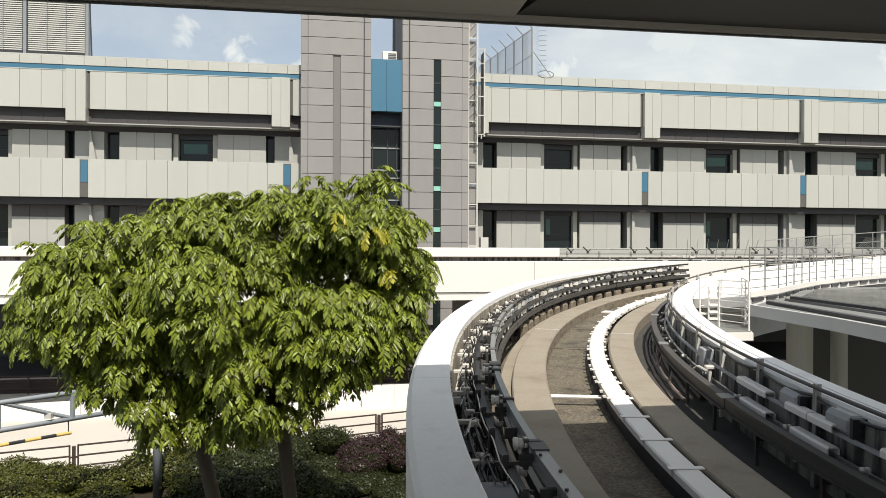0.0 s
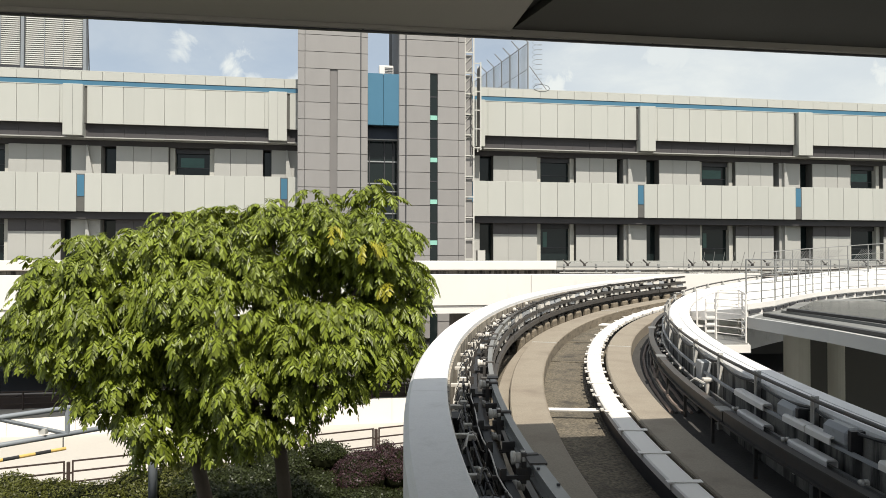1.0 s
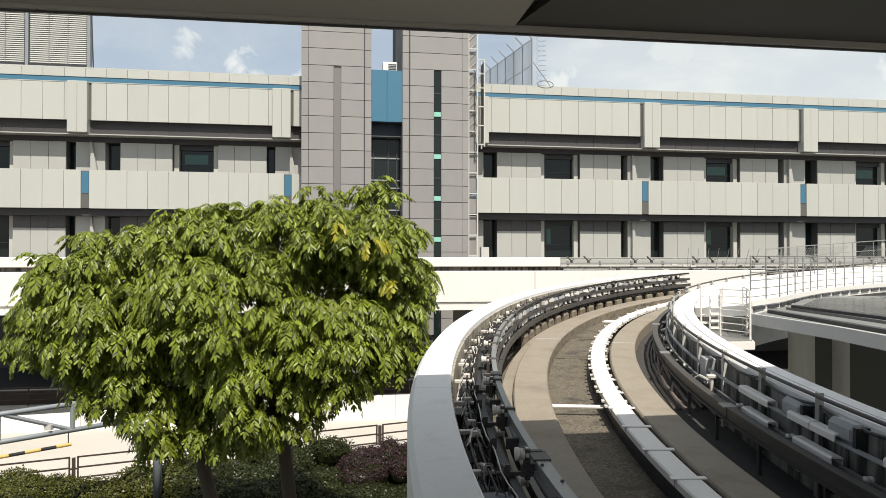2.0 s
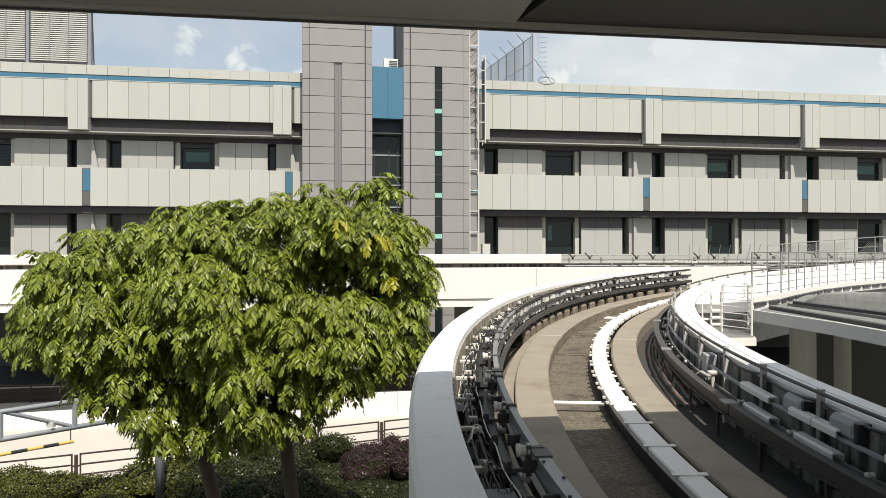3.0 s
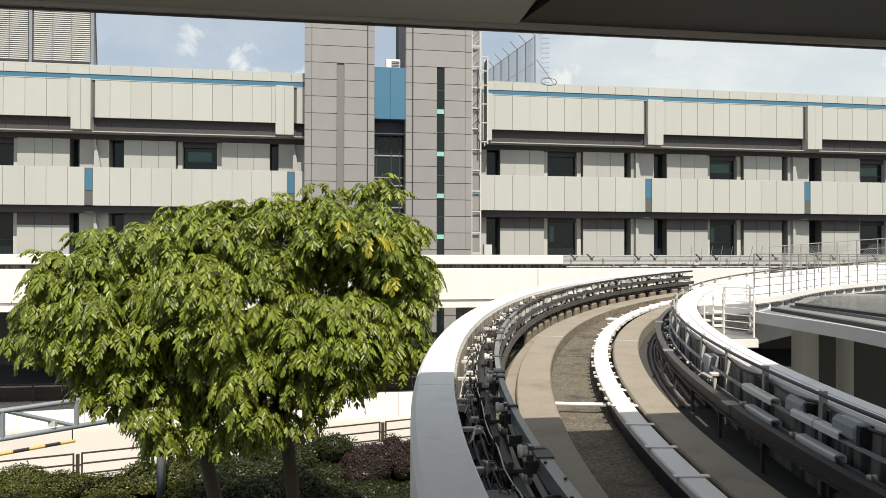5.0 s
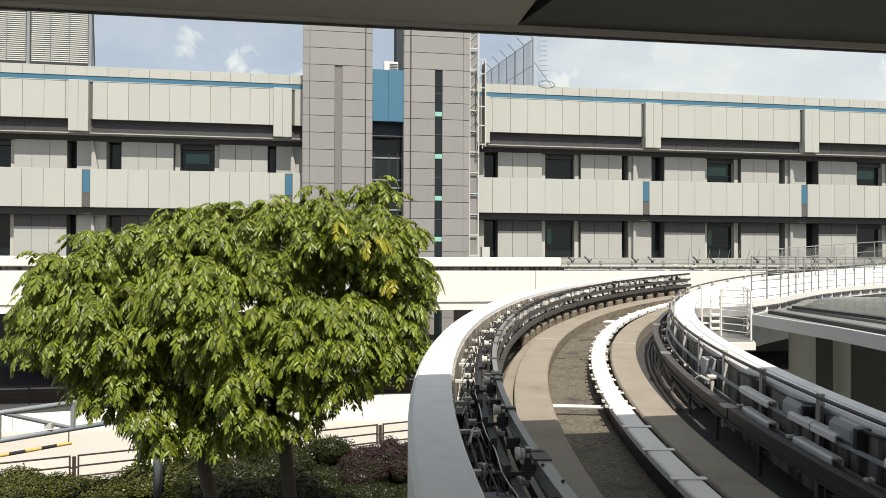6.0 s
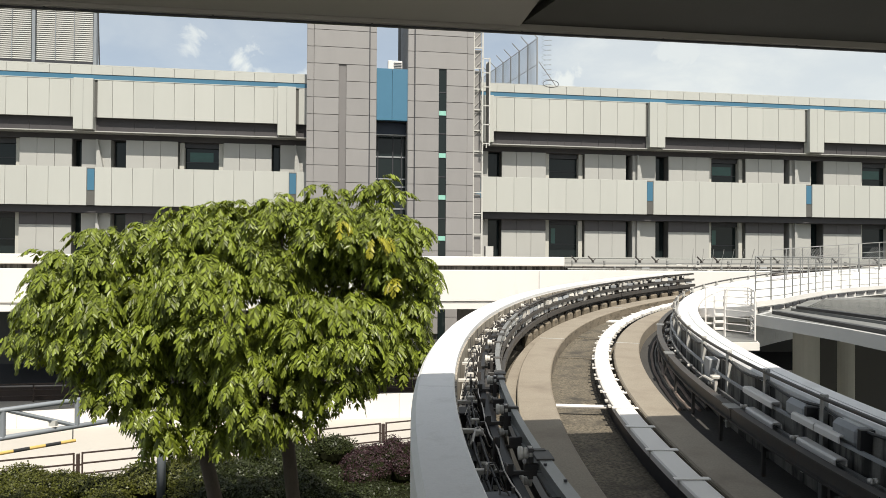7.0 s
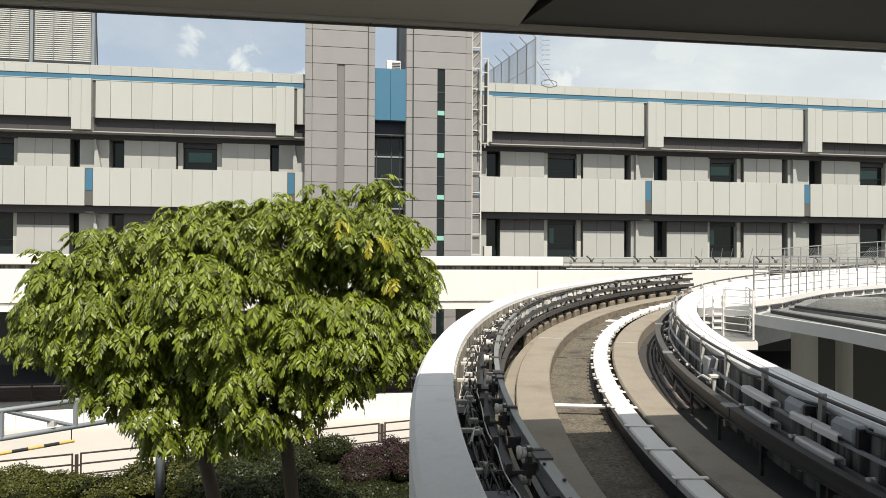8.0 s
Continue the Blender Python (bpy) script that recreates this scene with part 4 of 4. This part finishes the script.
def landing():
    g = thing("stair_landing", "small white steel landing with steps beside the guideway", "landing", kind="structure")
    z = 6.60
    inner, outer = [Vector((5.62, 14.15, z)), Vector((6.05, 16.3, z))], [Vector((6.30, 14.2, z)), Vector((6.95, 16.1, z))]
    part("floor_plate", loft(inner, outer, 0.05), "steel", g, "grey chequer floor plate")
    part("front_beam", loft([Vector((5.60, 14.1, z - 0.03)), Vector((6.33, 14.15, z - 0.03))], [Vector((5.60, 14.16, z - 0.03)), Vector((6.33, 14.21, z - 0.03))], 0.16), "white", g, "white edge beam")
    part("side_beam", loft([Vector((6.28, 14.22, z - 0.03)), Vector((6.93, 16.1, z - 0.03))], [Vector((6.34, 14.22, z - 0.03)), Vector((6.99, 16.1, z - 0.03))], 0.16), "white", g, "white edge beam")
    for k in range(3):
        up = Vector((0.10 * k, 0.26 * k, 0.17 * (k + 1)))
        part("step", loft([inner[1] + up, inner[1] + up + Vector((0.1, 0.27, 0))], [outer[1] + up, outer[1] + up + Vector((0.1, 0.27, 0))], 0.04), "white", g)
    for e in (inner[1], outer[1]):
        part("stringer", rod([e, e + Vector((0.3, 0.8, 0.6))], 0.04, 6), "white", g)
    # rung ladder on the parapet's inner side
    for dx in (0.0, 0.2):
        part("ladder_stile", rod([(5.74 + dx, 15.0, z), (5.74 + dx, 15.0, z + 0.86)], 0.02, 6), "white", g)
    for k in range(5):
        part("ladder_rung", abox(5.74, 5.94, 14.96, 15.04, z + 0.14 + 0.15 * k, z + 0.19 + 0.15 * k), "white", g)
    return g


landing()
rail_run("landing_railing", "white steel railing round the small landing", [Vector(p) for p in ((5.95, 14.95, 6.6), (6.28, 14.25, 6.6), (6.6, 15.15, 6.6), (6.93, 16.1, 6.6))], 1.0, 7, 0.022, 0.011, "white")
rail_run("landing_railing", "white steel railing between landing and walkway", [Vector(p) for p in ((6.05, 16.35, 6.6), (6.5, 16.2, 6.6), (6.95, 16.15, 6.6))], 1.0, 6, 0.02, 0.009, "white")


def side_roof():
    g = thing("side_roof", "low grey flat roof with a dark glazed top", "roof", kind="structure")
    zt = 7.10

    def slab(pts, z0, z1):
        bm = bmesh.new()
        lo, hi = [bm.verts.new((x, y, z0)) for x, y in pts], [bm.verts.new((x, y, z1)) for x, y in pts]
        bm.faces.new(lo[::-1])
        bm.faces.new(hi)
        n = len(pts)
        for k in range(n):
            bm.faces.new((lo[k], lo[(k + 1) % n], hi[(k + 1) % n], hi[k]))
        return bm

    rim = [(6.45, 14.6), (11.1, 21.05), (27, 22.5), (27, 3), (6.7, 3), (6.72, 12.0)]
    part("slab", slab(rim, zt - 0.23, zt), "roof", g, "grey concrete roof slab")
    # Top coloured darker than the slab, to balance its sun against the shaded edge.
    part("roof_sheet", slab([(6.56, 14.55), (11.13, 20.93), (26.9, 22.4), (26.9, 3.1), (6.8, 3.1), (6.82, 12.0)], zt - 0.01, zt + 0.003), "roof_sheet", g, "mottled grey roof sheet, darkened against the sunlight on top")
    part("rim_trim", slab([(6.86, 14.75), (7.0, 14.85), (6.98, 12.2), (6.96, 3.1), (6.82, 3.1), (6.84, 12.2)], zt + 0.004, zt + 0.07), "black", g, "black edge trim")
    top = [(7.75, 15.75), (9.8, 18.9), (12.0, 19.4), (26, 20.2), (26, 4), (7.85, 4), (7.85, 12.7)]
    part("curb", slab(top, zt + 0.004, zt + 0.06), "roof_sheet", g, "grey roof curb")
    part("glazing", slab([(7.92, 15.5), (10.0, 18.6), (12.1, 19.0), (25.6, 19.8), (25.6, 5.4), (8.1, 5.4), (8.1, 12.7)], zt + 0.064, zt + 0.085), "roof_top", g, "dark wet-looking roof sheet")
    part("trim", slab([(7.74, 15.5), (7.9, 15.6), (8.08, 12.6), (8.08, 4.2), (7.92, 4.2), (7.92, 12.6)], zt + 0.064, zt + 0.12), "black", g)
    for k in range(5):
        part("seam", slab([(9.6 + 2.6 * k, 5.5), (9.66 + 2.6 * k, 5.5), (12.2 + 2.6 * k, 19.4), (12.14 + 2.6 * k, 19.4)], zt + 0.087, zt + 0.10), "roof_sheet", g)
    # Assumed floor, kept pale to reflect light up under the roof.
    part("floor", abox(5.6, 27, 3, 26, 0.0, 0.03), "roof", g, "pale floor added under the roof to bounce light")
    part("back_wall", abox(10.6, 27, 20.5, 20.8, 0, zt - 0.23), "shade_wall", g, "grey wall coloured dark for the shade under the roof")
    for x, y, r in ((8.22, 16.0, 0.28), (9.70, 17.0, 0.19), (11.5, 12.0, 0.3)):
        part("column", rod([(x, y, 0), (x, y, zt - 0.23)], r, 20), "shade_pale", g, "pale round column")


side_roof()


# ---- the canopy over the viewpoint, and an unseen station body added behind it ----
def canopy():
    e = pose(0, 6.12, 10.30, 0, 0, 8.2)
    c = thing("canopy", "dark overhanging station canopy", "canopy", e, kind="structure")
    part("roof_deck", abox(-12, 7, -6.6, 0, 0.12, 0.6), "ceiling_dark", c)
    part("soffit", abox(-12, 0.62, -6.6, -0.07, 0.03, 0.116), "ceiling", c, "grey-brown soffit panel")
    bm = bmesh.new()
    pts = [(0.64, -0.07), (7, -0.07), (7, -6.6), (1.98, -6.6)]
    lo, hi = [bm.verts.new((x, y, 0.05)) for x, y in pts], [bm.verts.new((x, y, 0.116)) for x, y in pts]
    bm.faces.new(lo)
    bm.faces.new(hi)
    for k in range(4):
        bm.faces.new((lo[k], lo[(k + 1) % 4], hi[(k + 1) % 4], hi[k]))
    part("soffit", bm, "ceiling_dark", c, "soffit panel coloured darker for its shade")
    part("drip_edge", abox(-12, 7, -0.05, 0.0, 0.0, 0.118), "ceiling", c, "metal drip edge")
    part("drip_lip", abox(-12, 7, -0.012, 0.012, -0.018, 0.0), "dark", c, "dark drip lip")
    bolt = mesh_of("bolt", rod([(0, 0, -0.008), (0, 0, 0.0)], 0.008, 6), "dark")
    for k in range(9):
        placed("bolt", bolt, pose(-6.0 + 1.33 * k, -0.025, 0.0), c)


canopy()


def station():
    # Out of view; added to block light from behind and bounce some back.
    s = thing("unseen_station_body", "unseen floor and walls added round the viewpoint to shape the light", "station", kind="structure")
    part("floor", abox(-14, 0.22, -14, 1.2, 6.3, 6.75), "roof", s)
    part("back_wall", abox(-14, 14, -14.3, -14, 0, 10.3), "roof", s)
    part("side_wall", abox(-14.3, -14, -14, 1.2, 0, 10.3), "roof", s)
    part("front_wall", abox(-14, 0.22, 0.9, 1.2, 0, 6.3), "roof", s)


station()


# ---- trees ----
TREE_Y = 16.0


def at_sight(px, py, depth):
    """A place by its bearing: px and py on a plane 1230 units ahead, depth metres away."""
    return Vector(((px - 784) / 1230 * depth, depth, EYE_Z - (py - 437) / 1230 * depth))


def mesh_from(name, verts, faces, mat):
    me = bpy.data.meshes.new(name)
    me.from_pydata(verts, [], faces)
    me.materials.append(M[mat])
    return me


LEAFLET = ((0.0, 0.0), (0.22, 0.40), (0.62, 0.5), (0.9, 0.3), (1.0, 0.0), (0.9, -0.3), (0.62, -0.5), (0.22, -0.40))


def add_leaflet(verts, faces, p, lean, cross, size, width):
    """An oblong leaflet, folded a little along its midrib and bent down at its tip."""
    fold = lean.cross(cross)
    if fold.z > 0:
        fold = -fold
    i = len(verts)
    for a, b in LEAFLET:
        verts.append(p + lean * (size * a) + cross * (width * b) + fold * (width * 0.35 * abs(b)) + Vector((0, 0, -0.16 * size * a * a)))
    faces.append((i, i + 1, i + 2, i + 3, i + 4))
    faces.append((i, i + 4, i + 5, i + 6, i + 7))


def add_frond(verts, faces, rnd, base, heading, lift, length, leaflet):
    """A pinnate leaf: a drooping midrib with paired oblong leaflets that hang to both sides."""
    d = Vector((math.cos(heading) * math.cos(lift), math.sin(heading) * math.cos(lift), math.sin(lift)))
    side = Vector((-math.sin(heading), math.cos(heading), rnd.uniform(-0.2, 0.2))).normalized()
    pairs = rnd.randint(8, 10)
    p = Vector(base)
    step = length / pairs
    for k in range(pairs):
        d = (d + Vector((0, 0, -0.12 - 0.06 * k * rnd.random()))).normalized()
        p = p + d * step
        if k == 0:
            continue
        size = leaflet * (1.0 - 0.4 * abs(k / pairs - 0.6)) * rnd.uniform(0.85, 1.15)
        hang = rnd.uniform(-1.0, 0.0)
        for s in (1, -1):
            lean = (side * s * rnd.uniform(0.7, 1.0) + d * rnd.uniform(0.3, 0.6) + Vector((0, 0, hang))).normalized()
            cross = (d - lean * d.dot(lean)).normalized()
            add_leaflet(verts, faces, p, lean, cross, size, size * 0.35)
    add_leaflet(verts, faces, p, d, side, leaflet, leaflet * 0.4)


def tree(label, base, fork, lobes, seed, sprigs=(), fading=()):
    rnd = random.Random(seed)
    t = thing("broadleaf_tree", label, "tree", group="trees by the guideway")
    trunk = bmesh.new()
    base, fork = Vector(base), Vector(fork)
    mid = base.lerp(fork, 0.5) + Vector((0.02, 0.03, 0))
    tube(trunk, [base + Vector((0, 0, -0.05)), base + Vector((0, 0, 0.3)), mid, fork], [0.27, 0.2, 0.165, 0.15], 12)
    part("trunk", trunk, "bark", t, "dark rough trunk", True)
    verts, faces, yv, yf = [], [], [], []
    for c, r in lobes:
        c, r = Vector(c), Vector(r)
        bend = fork.lerp(c, 0.5) + Vector((rnd.uniform(-0.2, 0.2), rnd.uniform(-0.2, 0.2), -0.25))
        part("limb", rod([fork, bend, c], [0.10, 0.065, 0.03], 7), "bark", t, "", True)
        area = (r.x * r.y + r.x * r.z + r.y * r.z) * 4.2
        tips = int(area * 5.0)
        for k in range(tips):
            n = Vector((rnd.gauss(0, 1), rnd.gauss(0, 1), rnd.gauss(0.15, 1))).normalized()
            q = rnd.uniform(0.80, 1.0) if rnd.random() < 0.82 else rnd.uniform(0.4, 0.8)
            q *= 1.0 + 0.34 * noise.noise(n * 2.8 + c * 0.7)
            p = c + Vector((n.x * r.x, n.y * r.y, n.z * r.z)) * q
            out = math.atan2(n.y / r.y, n.x / r.x)
            for j in range(rnd.randint(6, 9)):
                h = out + rnd.uniform(-1.7, 1.7)
                args = (rnd, p, h, rnd.uniform(-0.3, 0.6), rnd.uniform(0.40, 0.62), rnd.uniform(0.115, 0.16))
                add_frond(verts, faces, *args)
    for p in sprigs:
        for j in range(6):
            add_frond(verts, faces, rnd, p, rnd.uniform(0, 6.28), rnd.uniform(0.1, 0.9), rnd.uniform(0.4, 0.6), 0.16)
    for p in fading:
        for j in range(3):
            add_frond(yv, yf, rnd, p, rnd.uniform(-3.0, -0.2), rnd.uniform(-0.5, 0.3), rnd.uniform(0.35, 0.5), 0.12)
    for name, v, f, mat, lab in (("crown", verts, faces, "leaf", "dense mid-green feathery leaves"), ("yellow_leaves", yv, yf, "leaf_yellow", "few yellowing leaves")):
        if v:
            ob = tagged(new(name, mesh_from(name, v, f, mat)), lab, kind="stuff")
            ob.parent = t


def lobe(px, py, rx, ry, dy, depth_r):
    k = TREE_Y / 1230
    return at_sight(px, py, TREE_Y) + Vector((0, dy, 0)), (rx * k, depth_r, ry * k)


tree("broad tree with dense mid-green feathery foliage in a planting bed", (-4.8, 16.2, 0), at_sight(345, 745, TREE_Y),
     [lobe(125, 505, 70, 74, 0.1, 1.3), lobe(235, 460, 105, 82, 0.4, 1.7), lobe(355, 430, 100, 78, 0.5, 1.8),
      lobe(112, 556, 66, 46, -0.3, 1.1), lobe(250, 570, 116, 88, -0.8, 1.5), lobe(245, 632, 50, 44, -0.9, 1.0),
      lobe(318, 690, 50, 56, -1.0, 0.9), lobe(75, 560, 42, 48, 0.0, 0.9)], 11,
     [at_sight(x, y, TREE_Y) for x, y in ((140, 410), (70, 440), (300, 360), (365, 350), (250, 390), (410, 350))])
tree("broad tree with dense leaves and a few yellowing sprays", (-3.28, 16.0, 0), at_sight(497, 715, TREE_Y),
     [lobe(480, 410, 110, 70, 0.5, 1.8), lobe(610, 395, 86, 62, 0.3, 1.6), lobe(672, 415, 62, 58, 0.0, 1.3), lobe(712, 480, 40, 56, 0.3, 1.0), lobe(600, 478, 110, 52, 1.2, 0.9),
      lobe(420, 520, 130, 90, -0.9, 1.6), lobe(580, 555, 118, 62, -0.8, 1.6), lobe(690, 560, 60, 66, -0.2, 1.1),
      lobe(470, 640, 105, 78, -1.2, 1.3), lobe(595, 618, 78, 42, -0.9, 1.1), lobe(440, 712, 54, 42, -0.9, 0.8)], 23,
     [at_sight(x, y, TREE_Y) for x, y in ((660, 305), (645, 320), (672, 318), (628, 328), (690, 330), (555, 318), (480, 338), (585, 325))],
     [at_sight(x, y, d) for x, y, d in ((592, 375, 14.7), (652, 405, 14.5), (692, 478, 14.9), (668, 398, 14.8))])


# ---- planting bed ----
def planting_bed():
    b = thing("planting_bed", "dark soil planting bed with a low kerb", "planting bed", kind="structure")
    bm = bmesh.new()
    bm.faces.new([bm.verts.new(p) for p in ((-22, 12, 0.03), (-0.6, 12, 0.03), (-0.6, 31.0, 0.03), (-2.5, 30.1, 0.03), (-13.6, 25.0, 0.03), (-17.5, 23.0, 0.03), (-22, 19, 0.03))])
    part("soil", bm, "soil", b)
    part("kerb", rod([(-17.5, 23.1, 0.06), (-13.6, 25.15, 0.06), (-2.5, 30.25, 0.06), (-0.6, 31.1, 0.06)], 0.09, 6), "ground", b)


planting_bed()


def shrub_mass(name, label, mat, blobs, seed, density, size):
    """Low planting: rounded clumps densely covered with small leaves."""
    rnd = random.Random(seed)
    t = thing(name, label, "shrub")
    core = bmesh.new()
    verts, faces = [], []
    for x, y, rx, ry, h in blobs:
        m = Matrix.Translation((x, y, h * 0.45)) @ Matrix.Diagonal((rx * 0.92, ry * 0.92, h * 0.5, 1))
        bmesh.ops.create_icosphere(core, subdivisions=2, radius=1.0, matrix=m)
        for k in range(int(density * (rx * ry * 3.1 + (rx + ry) * 1.6 * h))):
            n = Vector((rnd.gauss(0, 1), rnd.gauss(-0.2, 1), abs(rnd.gauss(0.2, 1)))).normalized()
            q = rnd.uniform(0.9, 1.1) + 0.1 * math.sin(x * 9 + n.x * 7) * math.sin(n.y * 8)
            p = Vector((x + n.x * rx * q, y + n.y * ry * q, h * 0.45 + n.z * h * 0.55 * q))
            a = Vector((rnd.gauss(0, 1), rnd.gauss(0, 1), rnd.gauss(0.4, 0.7))).normalized()
            c = a.cross(n)
            c = c.normalized() if c.length > 0.05 else Vector((1, 0, 0))
            s = size * rnd.uniform(0.6, 1.3)
            i = len(verts)
            verts += [p, p + a * s * 0.5 + c * s * 0.3, p + a * s, p + a * s * 0.5 - c * s * 0.3]
            faces.append((i, i + 1, i + 2, i + 3))
    # Mound added under the leaves; its dark colour is the shade between them.
    tagged(part("core", core, "twig", t, "solid mound coloured dark as the shaded inside"), kind="stuff")
    ob = tagged(new("leaves", mesh_from("leaves", verts, faces, mat)), "small dense leaves", kind="stuff")
    ob.parent = t


rnd_bed = random.Random(8)
left = []
for k in range(46):
    x = rnd_bed.uniform(-16.5, -8.2)
    y_front = 25.0 + (x + 13.5) * 0.455
    y = y_front - rnd_bed.uniform(0.7, 7.0)
    if abs(x / y + 9.35 / 22.8) < 0.05 and y < 23.2:
        continue
    left.append((x, y, rnd_bed.uniform(0.7, 1.2), rnd_bed.uniform(0.6, 1.0), rnd_bed.uniform(0.75, 1.05)))
shrub_mass("hedge", "clipped olive-green hedge in front of the brown fence", "hedge", left, 1, 300, 0.085)
mid = []
for k in range(26):
    x = rnd_bed.uniform(-8.4, -4.4)
    y = 25.0 + (x + 13.5) * 0.455 - rnd_bed.uniform(0.7, 6.5)
    mid.append((x, y, rnd_bed.uniform(0.6, 1.0), rnd_bed.uniform(0.6, 0.9), rnd_bed.uniform(0.8, 1.25)))
shrub_mass("bush", "loose dark green bush with tree shade put into its colour", "bush", mid, 2, 260, 0.09)
red = [(-3.1 + 0.46 * (k % 6) + rnd_bed.uniform(-0.2, 0.2), 27.6 - 0.9 * (k // 6) + 0.2 * (k % 6), rnd_bed.uniform(0.35, 0.75), rnd_bed.uniform(0.35, 0.75), rnd_bed.uniform(0.5, 1.15)) for k in range(24)]
cover = [(rnd_bed.uniform(-8.5, -1.2), rnd_bed.uniform(19.5, 26.5), rnd_bed.uniform(0.6, 1.1), rnd_bed.uniform(0.6, 1.1), rnd_bed.uniform(0.3, 0.5)) for k in range(40)]
shrub_mass("ground_cover", "low ground cover between the bushes, coloured dark for tree shade", "bush", cover, 4, 150, 0.09)
shrub_mass("red_bush", "purplish red-leaved bush beside the fence", "hedge_red", red, 3, 260, 0.075)


# ---- brown fence ----
def fence():
    o, d = Vector((-13.5, 25.45, 0)), Vector((10.7, 4.9, 0)).normalized()
    turn = Matrix.Rotation(math.atan2(d.y, d.x), 4, "Z")
    f = thing("panel_fence", "dark brown metal panel fence behind the planting", "fence")
    w = 2.95
    for k in range(-2, 6):
        m = Matrix.Translation(o + d * (w * k)) @ turn
        part("post", box(bmesh.new(), -0.06, 0.06, -0.06, 0.06, 0, 0.93, m), "brown", f)
        for z in (0.98, 0.60, 0.22):
            part("rail", box(bmesh.new(), 0.14, w - 0.14, -0.025, 0.025, z - 0.055, z, m), "brown", f)
        for x in (0.11, w - 0.17):
            part("stile", box(bmesh.new(), x, x + 0.06, -0.03, 0.03, 0.05, 0.98, m), "brown", f)
        for x in (0.06, w - 0.11):
            part("lug", box(bmesh.new(), x, x + 0.05, -0.02, 0.02, 0.5, 0.56, m), "brown", f)


fence()


# ---- height-limit gantry ----
def gantry():
    a, b = Vector((-14.6, 17.25, 0)), Vector((-9.35, 22.8, 0))
    up = Vector((0, 0, 1))
    g = thing("height_gantry", "grey tubular height-limit gantry with a striped bar", "gantry")
    part("upright", rod([b, b + up * 4.35], 0.14, 14), "grey_paint", g, "grey round upright", True)
    part("top_chord", rod([a + up * 3.86, b + up * 3.86], 0.075, 10), "grey_paint", g, "", True)
    part("bottom_chord", rod([a + up * 3.08, b + up * 3.08], 0.075, 10), "grey_paint", g, "", True)
    for s, q in ((0.20, 0.075), (0.405, 0.075), (0.66, 0.075)):
        p = a.lerp(b, s)
        part("web_post", rod([p + up * 3.08, p + up * 3.86], q, 8), "grey_paint", g)
    part("web_brace", rod([a.lerp(b, 0.40) + up * 3.1, a.lerp(b, 0.22) + up * 3.8], 0.06, 8), "grey_paint", g)
    part("web_brace", rod([a.lerp(b, 0.65) + up * 3.12, a.lerp(b, 0.425) + up * 3.82], 0.06, 8), "grey_paint", g)
    part("lamp_box", box(bmesh.new(), -0.1, 0.1, -0.08, 0.08, -0.1, 0.06, Matrix.Translation(a.lerp(b, 0.575) + up * 3.3)), "pale_box", g, "small pale lamp box")
    n = 12
    for k in range(n):
        p, q = a.lerp(b, 0.655 - 0.054 * k), a.lerp(b, 0.655 - 0.054 * (k + 1))
        part("stripe", rod([p + up * 2.66, q + up * 2.66], 0.05, 10), "yellow" if k % 2 == 0 else "black", g, "yellow band" if k % 2 == 0 else "black band")
    p = a.lerp(b, 0.645)
    part("hanger", rod([p + up * 2.7, p + up * 3.0], 0.018, 6), "dark", g)
    part("hanger", rod([a + up * 2.7, a + up * 3.0], 0.018, 6), "dark", g)


gantry()

# ---- far side of the forecourt ----
far_places = [(FACE @ Vector((-9 + 2.4 * k, -3.2, 0))) for k in range(15)]
rail_run("brown_railing", "dark brown railing along the undercroft", far_places, 1.0, 3, 0.05, 0.035, "brown")


def planter_wall():
    w = thing("dwarf_wall", "low dark brown wall along the undercroft", "low wall", FACE, kind="structure")
    part("wall", abox(-12, 30, -2.9, -2.6, 0, 0.75), "brown", w)
    # Wall added to cover the guideway's shadow on the paving.
    b = thing("added_low_wall", "low white wall added to hide the shaded paving behind it", "low wall", FACE, kind="structure")
    u = -12.0
    while u < 21:
        rise = lambda q: 0.72 + 0.5 * min(1.0, max(0.0, (q + 2) / 16))
        bm = bmesh.new()
        c = u + 2.985
        bot = [bm.verts.new(p) for p in ((u, -9.5, 0), (c, -9.5, 0), (c, -9.3, 0), (u, -9.3, 0))]
        top = [bm.verts.new(p) for p in ((u, -9.5, rise(u)), (c, -9.5, rise(c)), (c, -9.3, rise(c)), (u, -9.3, rise(u)))]
        bm.faces.new(bot[::-1])
        bm.faces.new(top)
        for k in range(4):
            bm.faces.new((bot[k], bot[(k + 1) % 4], top[(k + 1) % 4], top[k]))
        part("wall_panel", bm, "white", b)
        u += 3.0


planter_wall()


def motions():
    """Nothing in view travels."""


motions()
